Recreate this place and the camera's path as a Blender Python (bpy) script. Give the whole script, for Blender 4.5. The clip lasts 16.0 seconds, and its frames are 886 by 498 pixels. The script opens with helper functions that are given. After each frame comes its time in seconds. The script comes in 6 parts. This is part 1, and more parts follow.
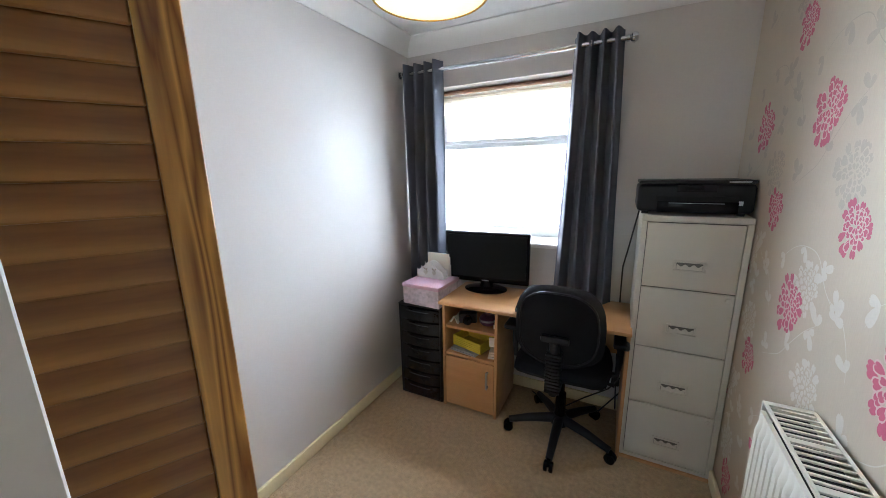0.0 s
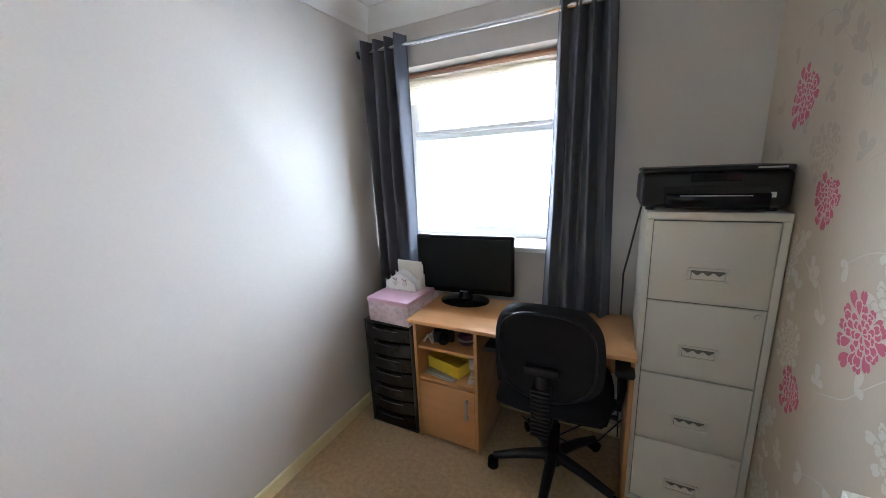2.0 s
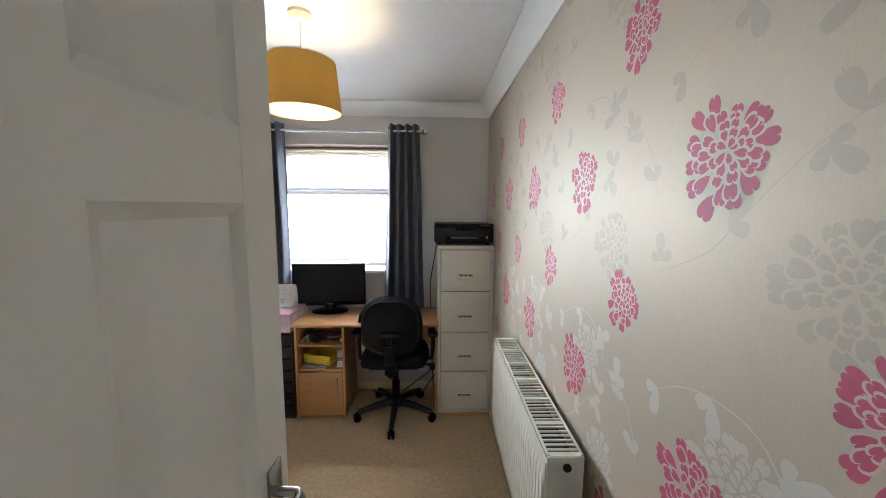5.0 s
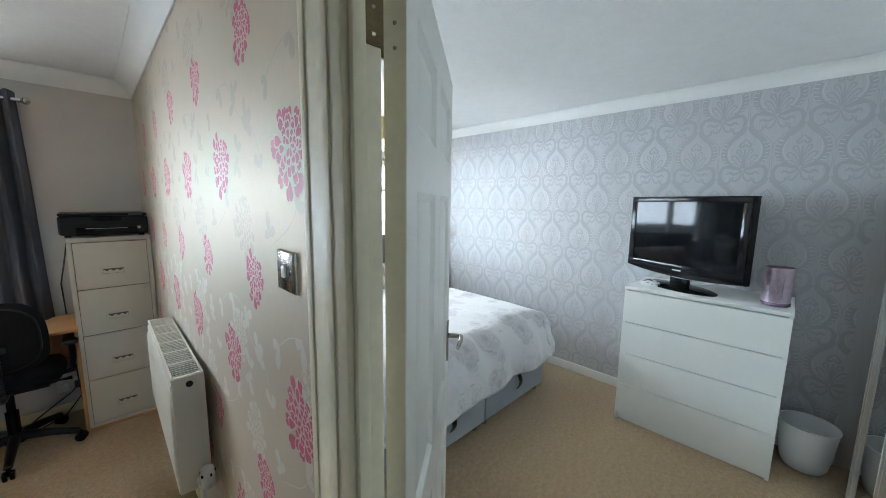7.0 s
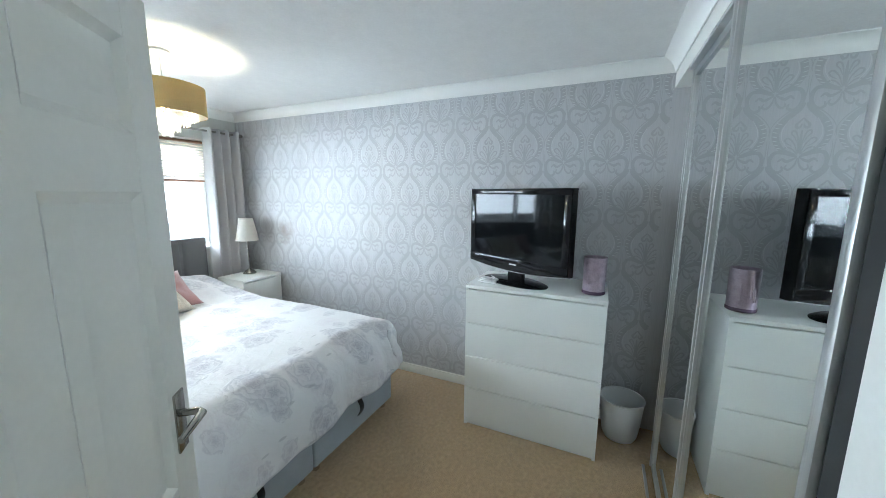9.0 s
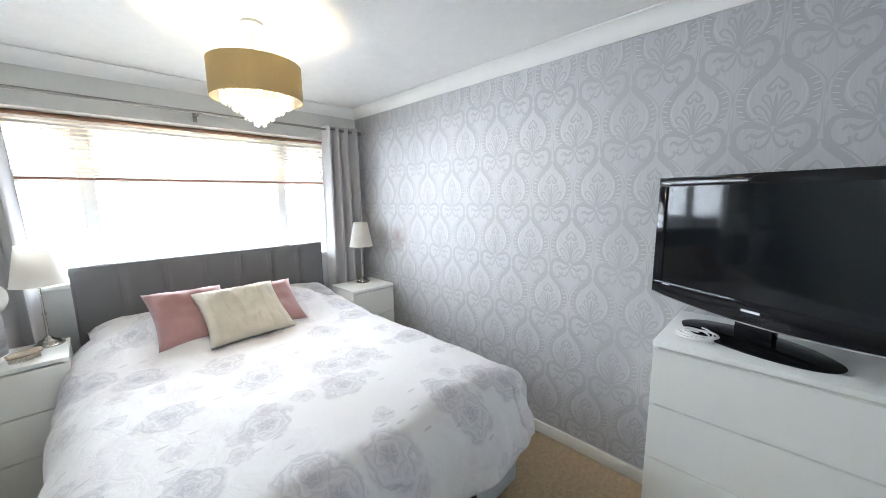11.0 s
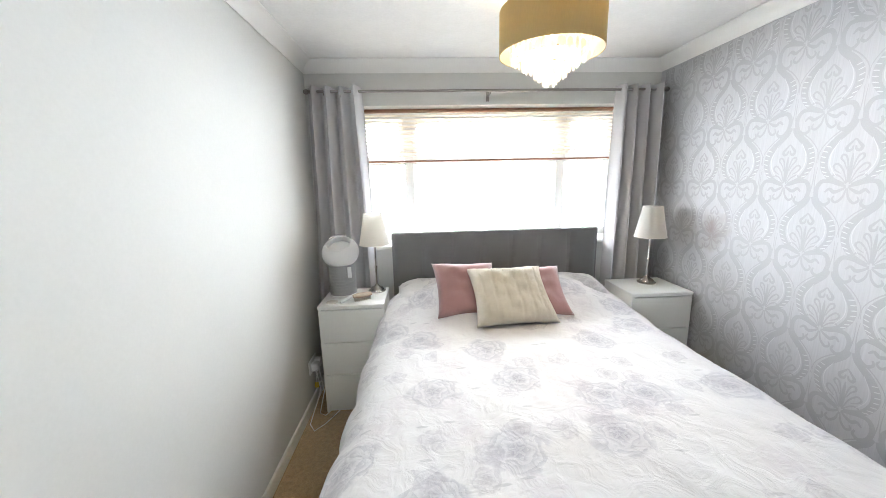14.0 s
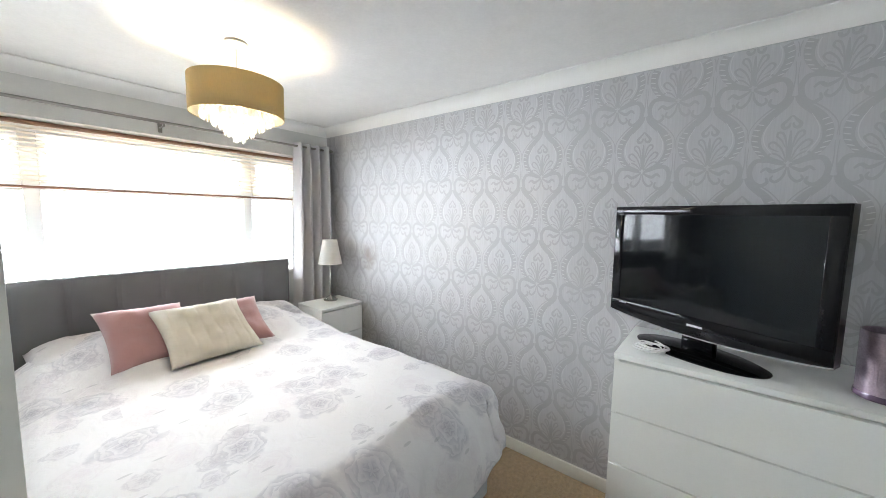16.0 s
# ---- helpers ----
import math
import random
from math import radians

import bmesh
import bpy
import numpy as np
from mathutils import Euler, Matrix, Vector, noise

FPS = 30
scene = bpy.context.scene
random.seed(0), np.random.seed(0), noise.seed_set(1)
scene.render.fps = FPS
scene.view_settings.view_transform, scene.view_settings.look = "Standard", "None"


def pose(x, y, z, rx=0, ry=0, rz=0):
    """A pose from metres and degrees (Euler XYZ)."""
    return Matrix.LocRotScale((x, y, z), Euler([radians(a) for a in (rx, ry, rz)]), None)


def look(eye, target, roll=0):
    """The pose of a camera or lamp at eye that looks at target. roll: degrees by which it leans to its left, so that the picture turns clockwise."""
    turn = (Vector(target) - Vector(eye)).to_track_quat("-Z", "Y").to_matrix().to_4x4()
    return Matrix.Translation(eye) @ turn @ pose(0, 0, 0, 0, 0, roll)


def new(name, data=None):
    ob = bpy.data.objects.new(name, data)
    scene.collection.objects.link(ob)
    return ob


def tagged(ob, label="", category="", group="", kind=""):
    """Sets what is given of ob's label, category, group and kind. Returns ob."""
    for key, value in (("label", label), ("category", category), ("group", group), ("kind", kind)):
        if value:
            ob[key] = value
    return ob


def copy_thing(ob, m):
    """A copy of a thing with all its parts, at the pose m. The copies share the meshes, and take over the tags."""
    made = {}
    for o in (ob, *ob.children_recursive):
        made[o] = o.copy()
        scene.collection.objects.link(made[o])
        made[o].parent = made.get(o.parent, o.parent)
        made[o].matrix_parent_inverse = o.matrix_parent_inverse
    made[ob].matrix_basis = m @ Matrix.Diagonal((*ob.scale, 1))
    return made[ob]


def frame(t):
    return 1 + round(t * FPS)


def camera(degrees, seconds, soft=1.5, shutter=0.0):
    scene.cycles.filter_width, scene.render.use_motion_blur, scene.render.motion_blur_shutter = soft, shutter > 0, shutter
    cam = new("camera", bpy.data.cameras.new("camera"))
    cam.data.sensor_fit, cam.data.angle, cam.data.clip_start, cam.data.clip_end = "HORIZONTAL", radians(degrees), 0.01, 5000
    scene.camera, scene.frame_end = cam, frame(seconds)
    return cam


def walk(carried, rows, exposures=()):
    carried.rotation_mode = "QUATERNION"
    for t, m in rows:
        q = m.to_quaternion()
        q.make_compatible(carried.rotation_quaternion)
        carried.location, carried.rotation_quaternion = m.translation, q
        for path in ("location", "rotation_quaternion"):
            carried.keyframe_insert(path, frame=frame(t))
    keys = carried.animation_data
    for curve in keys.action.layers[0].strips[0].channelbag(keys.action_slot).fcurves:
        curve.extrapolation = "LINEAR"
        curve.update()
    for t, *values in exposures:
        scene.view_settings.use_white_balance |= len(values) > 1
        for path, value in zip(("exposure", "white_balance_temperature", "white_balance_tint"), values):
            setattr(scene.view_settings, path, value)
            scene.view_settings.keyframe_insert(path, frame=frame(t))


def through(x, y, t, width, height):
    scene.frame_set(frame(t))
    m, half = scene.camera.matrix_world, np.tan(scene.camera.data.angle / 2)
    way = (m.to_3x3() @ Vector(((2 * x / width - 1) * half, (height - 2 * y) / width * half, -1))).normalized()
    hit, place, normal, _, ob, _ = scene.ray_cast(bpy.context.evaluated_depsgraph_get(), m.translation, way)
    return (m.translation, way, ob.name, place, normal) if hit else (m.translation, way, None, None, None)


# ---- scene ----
cam = camera(103.4, 16.0, soft=0.55)
PATH = [
    (0, (-0.473, 1.093, 1.428), (-1.367, 2.83, 1.0), -1.0),
    (0.5, (-0.5, 1.215, 1.411), (-1.555, 2.854, 0.962), -1.7),
    (1, (-0.515, 1.34, 1.408), (-1.601, 2.952, 0.936), -2.3),
    (1.5, (-0.505, 1.432, 1.402), (-1.521, 3.087, 0.926), -2.8),
    (2, (-0.487, 1.437, 1.406), (-1.366, 3.178, 0.963), -2.5),
    (2.5, (-0.461, 1.329, 1.422), (-1.088, 3.19, 1.043), -1.8),
    (3, (-0.434, 1.2, 1.441), (-0.89, 3.115, 1.089), -1.4),
    (5.5, (-0.434, 0.28, 1.501), (-0.108, 2.24, 1.275), 0.5),
    (6, (-0.377, 0.084, 1.489), (0.305, 1.947, 1.238), 0.4),
    (6.5, (-0.326, -0.081, 1.485), (0.747, 1.584, 1.213), 0.6),
    (7, (-0.276, -0.167, 1.483), (1.131, 1.228, 1.214), 0.9),
    (7.5, (-0.2, -0.21, 1.478), (1.463, 0.866, 1.199), 0.8),
    (8, (-0.083, -0.226, 1.502), (1.723, 0.576, 1.193), 0.6),
    (10.3, (0.625, 0.09, 1.487), (2.319, 1.104, 1.17), -0.7),
    (10.5, (0.68, 0.149, 1.47), (2.31, 1.269, 1.174), -0.7),
    (11, (0.806, 0.266, 1.474), (2.212, 1.656, 1.175), -0.7),
    (11.5, (0.891, 0.383, 1.466), (1.996, 2.019, 1.147), -1.6),
    (12, (0.965, 0.48, 1.456), (1.783, 2.271, 1.106), -2.2),
    (12.5, (1.02, 0.582, 1.461), (1.501, 2.488, 1.096), -2.7),
    (13, (1.031, 0.643, 1.468), (1.29, 2.592, 1.1), -2.6),
    (13.5, (0.985, 0.667, 1.464), (1.092, 2.625, 1.073), -2.2),
    (14, (0.914, 0.647, 1.453), (1.028, 2.608, 1.073), -1.3),
    (14.5, (0.843, 0.598, 1.452), (1.256, 2.528, 1.128), 0.0),
    (15, (0.807, 0.53, 1.462), (1.604, 2.341, 1.167), 0.8),
    (15.5, (0.788, 0.418, 1.476), (2.024, 1.972, 1.232), 1.1),
    (16, (0.703, 0.278, 1.484), (2.266, 1.511, 1.292), 1.0),
]
EXPOSURES = [(0, 0.04, 5450, 8), (3, -0.02, 5450, 7), (5.5, 0.0, 5700, 8), (7, -0.05, 5500, 3), (8, 0.0, 5400, 0), (10.5, -0.04, 5800, 8), (13, -0.09, 6100, 10), (16, -0.08, 6150, 10)]
walk(cam, [(t, look(eye, target, roll)) for t, eye, target, roll in PATH], EXPOSURES)

# ---- world, sun, window light, lamps ----
world = bpy.data.worlds.new("world")
scene.world = world
world.use_nodes = True
wn = world.node_tree.nodes
sky = wn.new("ShaderNodeTexSky")
sky.sky_type, sky.sun_disc = "NISHITA", False
sky.sun_elevation, sky.sun_rotation = radians(40), radians(150)
world.node_tree.links.new(sky.outputs[0], wn["Background"].inputs[0])
wn["Background"].inputs[1].default_value = 0.12


def lamp_area(name, m, sx, sy, watts, color):
    data = bpy.data.lights.new(name, "AREA")
    data.shape, data.size, data.size_y, data.energy, data.color = "RECTANGLE", sx, sy, watts, color
    ob = new(name, data)
    ob.matrix_world = m
    return ob


def lamp_point(name, x, y, z, watts, color, radius=0.03):
    data = bpy.data.lights.new(name, "POINT")
    data.energy, data.color, data.shadow_soft_size = watts, color, radius
    ob = new(name, data)
    ob.location = (x, y, z)
    return ob


DAY = (0.93, 0.97, 1.0)
lamp_area("daylight_office", pose(-1.15, 3.90, 1.80, -64, 0, 0), 2.0, 1.4, 305, DAY)
lamp_area("daylight_bedroom", pose(1.44, 3.90, 1.80, -64, 0, 0), 2.9, 1.4, 415, DAY)
lamp_area("daylight_landing", pose(-0.65, -1.78, 1.5, 90, 0, 0), 0.7, 0.9, 0.7, DAY)
lamp_point("bulb_office", -0.965, 2.0, 1.97, 9, (1.0, 0.76, 0.42))
lamp_point("bulb_bedroom", 1.430, 2.085, 1.925, 24, (1.0, 0.76, 0.45), 0.045)


# ---- mesh helpers ----
class Build:
    """Collects shaped solids in one bmesh."""

    def __init__(self):
        self.bm = bmesh.new()

    def _bevel(self, verts, width, segments):
        if width > 0:
            edges = list({e for v in verts for e in v.link_edges})
            bmesh.ops.bevel(self.bm, geom=edges, offset=width, segments=segments, profile=0.5, affect="EDGES")

    def box(self, x0, x1, y0, y1, z0, z1, bev=0.0, seg=2, m=None):
        r = bmesh.ops.create_cube(self.bm, size=1)["verts"]
        for v in r:
            v.co = Vector(((x0 + x1) / 2 + v.co.x * (x1 - x0), (y0 + y1) / 2 + v.co.y * (y1 - y0), (z0 + z1) / 2 + v.co.z * (z1 - z0)))
            if m is not None:
                v.co = m @ v.co
        self._bevel(r, bev, seg)
        return self

    def taper(self, x0, x1, y0, y1, z0, z1, inset, bev=0.0):
        r = bmesh.ops.create_cube(self.bm, size=1)["verts"]
        for v in r:
            top = v.co.z > 0
            k = inset if top else 0
            v.co = Vector((x0 + k if v.co.x < 0 else x1 - k, y0 + k if v.co.y < 0 else y1 - k, z1 if top else z0))
        self._bevel(r, bev, 2)
        return self

    def lathe(self, profile, seg=32, m=None):
        """Turns (radius, z) pairs about the z axis."""
        rings = []
        for r, z in profile:
            ring = []
            for i in range(seg):
                a = 2 * math.pi * i / seg
                co = Vector((r * math.cos(a), r * math.sin(a), z))
                ring.append(self.bm.verts.new(m @ co if m is not None else co))
            rings.append(ring)
        for a, b in zip(rings, rings[1:]):
            for i in range(seg):
                j = (i + 1) % seg
                self.bm.faces.new((a[i], a[j], b[j], b[i]))
        if profile[0][0] > 1e-4 and profile[0] != profile[-1]:
            self.bm.faces.new(list(reversed(rings[0])))
            self.bm.faces.new(rings[-1])
        return self

    def tube(self, pts, r, seg=10, closed=False):
        pts = [Vector(p) for p in pts]
        n = len(pts)
        rings = []
        prev = None
        for i, p in enumerate(pts):
            a = pts[(i - 1) % n] if closed or i > 0 else pts[0]
            b = pts[(i + 1) % n] if closed or i < n - 1 else pts[-1]
            d = (b - a).normalized()
            if prev is None:
                up = Vector((0, 0, 1)) if abs(d.z) < 0.9 else Vector((1, 0, 0))
            else:
                up = prev
            s = d.cross(up).normalized()
            u = s.cross(d).normalized()
            prev = u
            rr = r[i] if isinstance(r, (list, tuple)) else r
            rings.append([self.bm.verts.new(p + s * rr * math.cos(2 * math.pi * k / seg) + u * rr * math.sin(2 * math.pi * k / seg)) for k in range(seg)])
        pairs = list(zip(rings, rings[1:])) + ([(rings[-1], rings[0])] if closed else [])
        for a, b in pairs:
            for k in range(seg):
                j = (k + 1) % seg
                self.bm.faces.new((a[k], a[j], b[j], b[k]))
        if not closed:
            self.bm.faces.new(list(reversed(rings[0])))
            self.bm.faces.new(rings[-1])
        return self

    def sheet(self, fn, nu, nv, thick=0.0):
        """A grid of fn(u, v), u and v from 0 to 1, made solid by thick."""
        g = [[self.bm.verts.new(fn(i / nu, j / nv)) for j in range(nv + 1)] for i in range(nu + 1)]
        faces = [self.bm.faces.new((g[i][j], g[i + 1][j], g[i + 1][j + 1], g[i][j + 1])) for i in range(nu) for j in range(nv)]
        if thick:
            self.bm.normal_update()
            bmesh.ops.solidify(self.bm, geom=faces, thickness=thick)
        return self

    def prism(self, outline, h0, h1, place):
        """A flat outline of (a, b) pairs drawn out from h0 to h1; place(a, b, h) gives the point."""
        lo = [self.bm.verts.new(place(a, b, h0)) for a, b in outline]
        hi = [self.bm.verts.new(place(a, b, h1)) for a, b in outline]
        n = len(outline)
        self.bm.faces.new(list(reversed(lo)))
        self.bm.faces.new(hi)
        for i in range(n):
            j = (i + 1) % n
            self.bm.faces.new((lo[i], lo[j], hi[j], hi[i]))
        return self


def mesh_of(build, name, smooth=35):
    bm = build.bm
    bmesh.ops.recalc_face_normals(bm, faces=bm.faces)
    me = bpy.data.meshes.new(name)
    bm.to_mesh(me)
    bm.free()
    if smooth:
        me.polygons.foreach_set("use_smooth", [True] * len(me.polygons))
        me.set_sharp_from_angle(angle=radians(smooth))
    return me


def part(name, build, material, parent, label="", smooth=35, kind=""):
    me = mesh_of(build, name, smooth)
    me.materials.append(material)
    ob = new(name, me)
    ob.parent = parent
    return tagged(ob, label=label, kind=kind)


def thing(name, x, y, z, label, category, group="", kind="", rz=0.0):
    ob = new(name)
    ob.empty_display_size = 0.05
    ob.matrix_world = pose(x, y, z, 0, 0, rz)
    return tagged(ob, label, category, group, kind)


def structure(name, build, material, label, category, smooth=0):
    me = mesh_of(build, name, smooth)
    me.materials.append(material)
    return tagged(new(name, me), label, category, "", "structure")


# ---- materials ----
def material(name, color, rough=0.6, metal=0.0, vary=0.06, scale=6.0, fine=180.0, bump=0.1, depth=0.002, spec=0.5, stretch=(1, 1, 1), sheen=0.0, coat=0.0):
    """Paint, cloth, metal or plastic with variation at two scales and a fine relief."""
    mat = bpy.data.materials.new(name)
    mat.use_nodes = True
    nt = mat.node_tree
    b = nt.nodes["Principled BSDF"]
    tc = nt.nodes.new("ShaderNodeTexCoord")
    mp = nt.nodes.new("ShaderNodeMapping")
    mp.inputs["Scale"].default_value = stretch
    nt.links.new(tc.outputs["Object"], mp.inputs[0])
    big = nt.nodes.new("ShaderNodeTexNoise")
    big.inputs["Scale"].default_value, big.inputs["Detail"].default_value = scale, 4
    small = nt.nodes.new("ShaderNodeTexNoise")
    small.inputs["Scale"].default_value, small.inputs["Detail"].default_value = fine, 3
    nt.links.new(mp.outputs[0], big.inputs["Vector"])
    nt.links.new(mp.outputs[0], small.inputs["Vector"])
    mix = nt.nodes.new("ShaderNodeMath")
    mix.operation = "ADD"
    nt.links.new(big.outputs[0], mix.inputs[0])
    nt.links.new(small.outputs[0], mix.inputs[1])
    ramp = nt.nodes.new("ShaderNodeMapRange")
    ramp.inputs[1].default_value, ramp.inputs[2].default_value = 0.6, 1.4
    ramp.inputs[3].default_value, ramp.inputs[4].default_value = 1 - vary, 1 + vary
    nt.links.new(mix.outputs[0], ramp.inputs[0])
    tint = nt.nodes.new("ShaderNodeVectorMath")
    tint.operation = "SCALE"
    tint.inputs[0].default_value = color
    nt.links.new(ramp.outputs[0], tint.inputs["Scale"])
    nt.links.new(tint.outputs[0], b.inputs["Base Color"])
    b.inputs["Roughness"].default_value, b.inputs["Metallic"].default_value = rough, metal
    b.inputs["Specular IOR Level"].default_value = spec
    b.inputs["Sheen Weight"].default_value = sheen
    b.inputs["Coat Weight"].default_value = coat
    if bump:
        bp = nt.nodes.new("ShaderNodeBump")
        bp.inputs["Strength"].default_value, bp.inputs["Distance"].default_value = bump, depth
        nt.links.new(small.outputs[0], bp.inputs["Height"])
        nt.links.new(bp.outputs[0], b.inputs["Normal"])
    return mat


def wood(name, dark, light, rough=0.45, scale=9.0, along=(1, 1, 12), rings=5.0, bump=0.15):
    """Grain drawn out across the two stretched axes."""
    mat = bpy.data.materials.new(name)
    mat.use_nodes = True
    nt = mat.node_tree
    b = nt.nodes["Principled BSDF"]
    tc = nt.nodes.new("ShaderNodeTexCoord")
    mp = nt.nodes.new("ShaderNodeMapping")
    mp.inputs["Scale"].default_value = [1.0 / a for a in along]
    nt.links.new(tc.outputs["Object"], mp.inputs[0])
    n1 = nt.nodes.new("ShaderNodeTexNoise")
    n1.inputs["Scale"].default_value, n1.inputs["Detail"].default_value, n1.inputs["Distortion"].default_value = scale, 2, 0.6
    nt.links.new(mp.outputs[0], n1.inputs["Vector"])
    mul = nt.nodes.new("ShaderNodeMath")
    mul.operation, mul.inputs[1].default_value = "MULTIPLY", rings
    nt.links.new(n1.outputs[0], mul.inputs[0])
    fr = nt.nodes.new("ShaderNodeMath")
    fr.operation, fr.inputs[1].default_value = "PINGPONG", 0.5
    nt.links.new(mul.outputs[0], fr.inputs[0])
    n2 = nt.nodes.new("ShaderNodeTexNoise")
    n2.inputs["Scale"].default_value, n2.inputs["Detail"].default_value = 160, 3
    nt.links.new(mp.outputs[0], n2.inputs["Vector"])
    ad = nt.nodes.new("ShaderNodeMath")
    ad.operation = "MULTIPLY_ADD"
    ad.inputs[1].default_value = 0.35
    nt.links.new(n2.outputs[0], ad.inputs[0])
    nt.links.new(fr.outputs[0], ad.inputs[2])
    cr = nt.nodes.new("ShaderNodeValToRGB")
    cr.color_ramp.elements[0].position, cr.color_ramp.elements[0].color = 0.12, (*light, 1)
    cr.color_ramp.elements[1].position, cr.color_ramp.elements[1].color = 0.72, (*dark, 1)
    nt.links.new(ad.outputs[0], cr.inputs[0])
    nt.links.new(cr.outputs[0], b.inputs["Base Color"])
    b.inputs["Roughness"].default_value = rough
    bp = nt.nodes.new("ShaderNodeBump")
    bp.inputs["Strength"].default_value, bp.inputs["Distance"].default_value = bump, 0.001
    nt.links.new(ad.outputs[0], bp.inputs["Height"])
    nt.links.new(bp.outputs[0], b.inputs["Normal"])
    return mat


def brown_patch(mat, spot, size, tone):
    """A soft brown patch with a ragged edge at one spot of a wall."""
    nt = mat.node_tree
    L = nt.links.new
    b = nt.nodes["Principled BSDF"]
    old = b.inputs["Base Color"].links[0].from_socket
    tc = nt.nodes.new("ShaderNodeTexCoord")
    rough = nt.nodes.new("ShaderNodeTexNoise")
    rough.inputs["Scale"].default_value, rough.inputs["Detail"].default_value = 13, 6
    L(tc.outputs["Object"], rough.inputs["Vector"])
    dist = nt.nodes.new("ShaderNodeVectorMath")
    dist.operation = "DISTANCE"
    dist.inputs[1].default_value = spot
    L(tc.outputs["Object"], dist.inputs[0])
    wob = nt.nodes.new("ShaderNodeMath")
    wob.operation, wob.inputs[1].default_value = "MULTIPLY_ADD", size * 1.2
    L(rough.outputs[0], wob.inputs[0])
    L(dist.outputs["Value"], wob.inputs[2])
    fade = nt.nodes.new("ShaderNodeMapRange")
    fade.inputs[1].default_value, fade.inputs[2].default_value = size * 1.45, size * 0.55
    fade.inputs[3].default_value, fade.inputs[4].default_value = 0.0, 0.75
    L(wob.outputs[0], fade.inputs[0])
    mix = nt.nodes.new("ShaderNodeMix")
    mix.data_type = "RGBA"
    L(fade.outputs[0], mix.inputs[0])
    L(old, mix.inputs[6])
    mix.inputs[7].default_value = (*tone, 1)
    L(mix.outputs[2], b.inputs["Base Color"])


def carpet_material():
    mat = material("carpet_pile", (0.43, 0.31, 0.178), 0.95, vary=0.32, scale=48, fine=190, bump=1.0, depth=0.005, spec=0.1, sheen=0.25)
    return mat


def shade_material(name, color, through=0.5):
    """Thin lampshade cloth that lets some light through."""
    mat = material(name, color, 0.8, fine=420, vary=0.12, bump=0.3, spec=0.2, stretch=(1, 1, 0.12))
    nt = mat.node_tree
    out = nt.nodes["Material Output"]
    tr = nt.nodes.new("ShaderNodeBsdfTranslucent")
    tr.inputs[0].default_value = (*color, 1)
    mix = nt.nodes.new("ShaderNodeMixShader")
    mix.inputs[0].default_value = through
    nt.links.new(nt.nodes["Principled BSDF"].outputs[0], mix.inputs[1])
    nt.links.new(tr.outputs[0], mix.inputs[2])
    nt.links.new(mix.outputs[0], out.inputs[0])
    return mat


def glass_material(name, color=(1, 1, 1), rough=0.0):
    mat = bpy.data.materials.new(name)
    mat.use_nodes = True
    b = mat.node_tree.nodes["Principled BSDF"]
    b.inputs["Base Color"].default_value = (*color, 1)
    b.inputs["Transmission Weight"].default_value = 1
    b.inputs["Roughness"].default_value = rough
    b.inputs["IOR"].default_value = 1.45
    return mat


def glow_material(name, color, strength):
    mat = bpy.data.materials.new(name)
    mat.use_nodes = True
    b = mat.node_tree.nodes["Principled BSDF"]
    b.inputs["Base Color"].default_value = (*color, 1)
    b.inputs["Emission Color"].default_value = (*color, 1)
    b.inputs["Emission Strength"].default_value = strength
    return mat


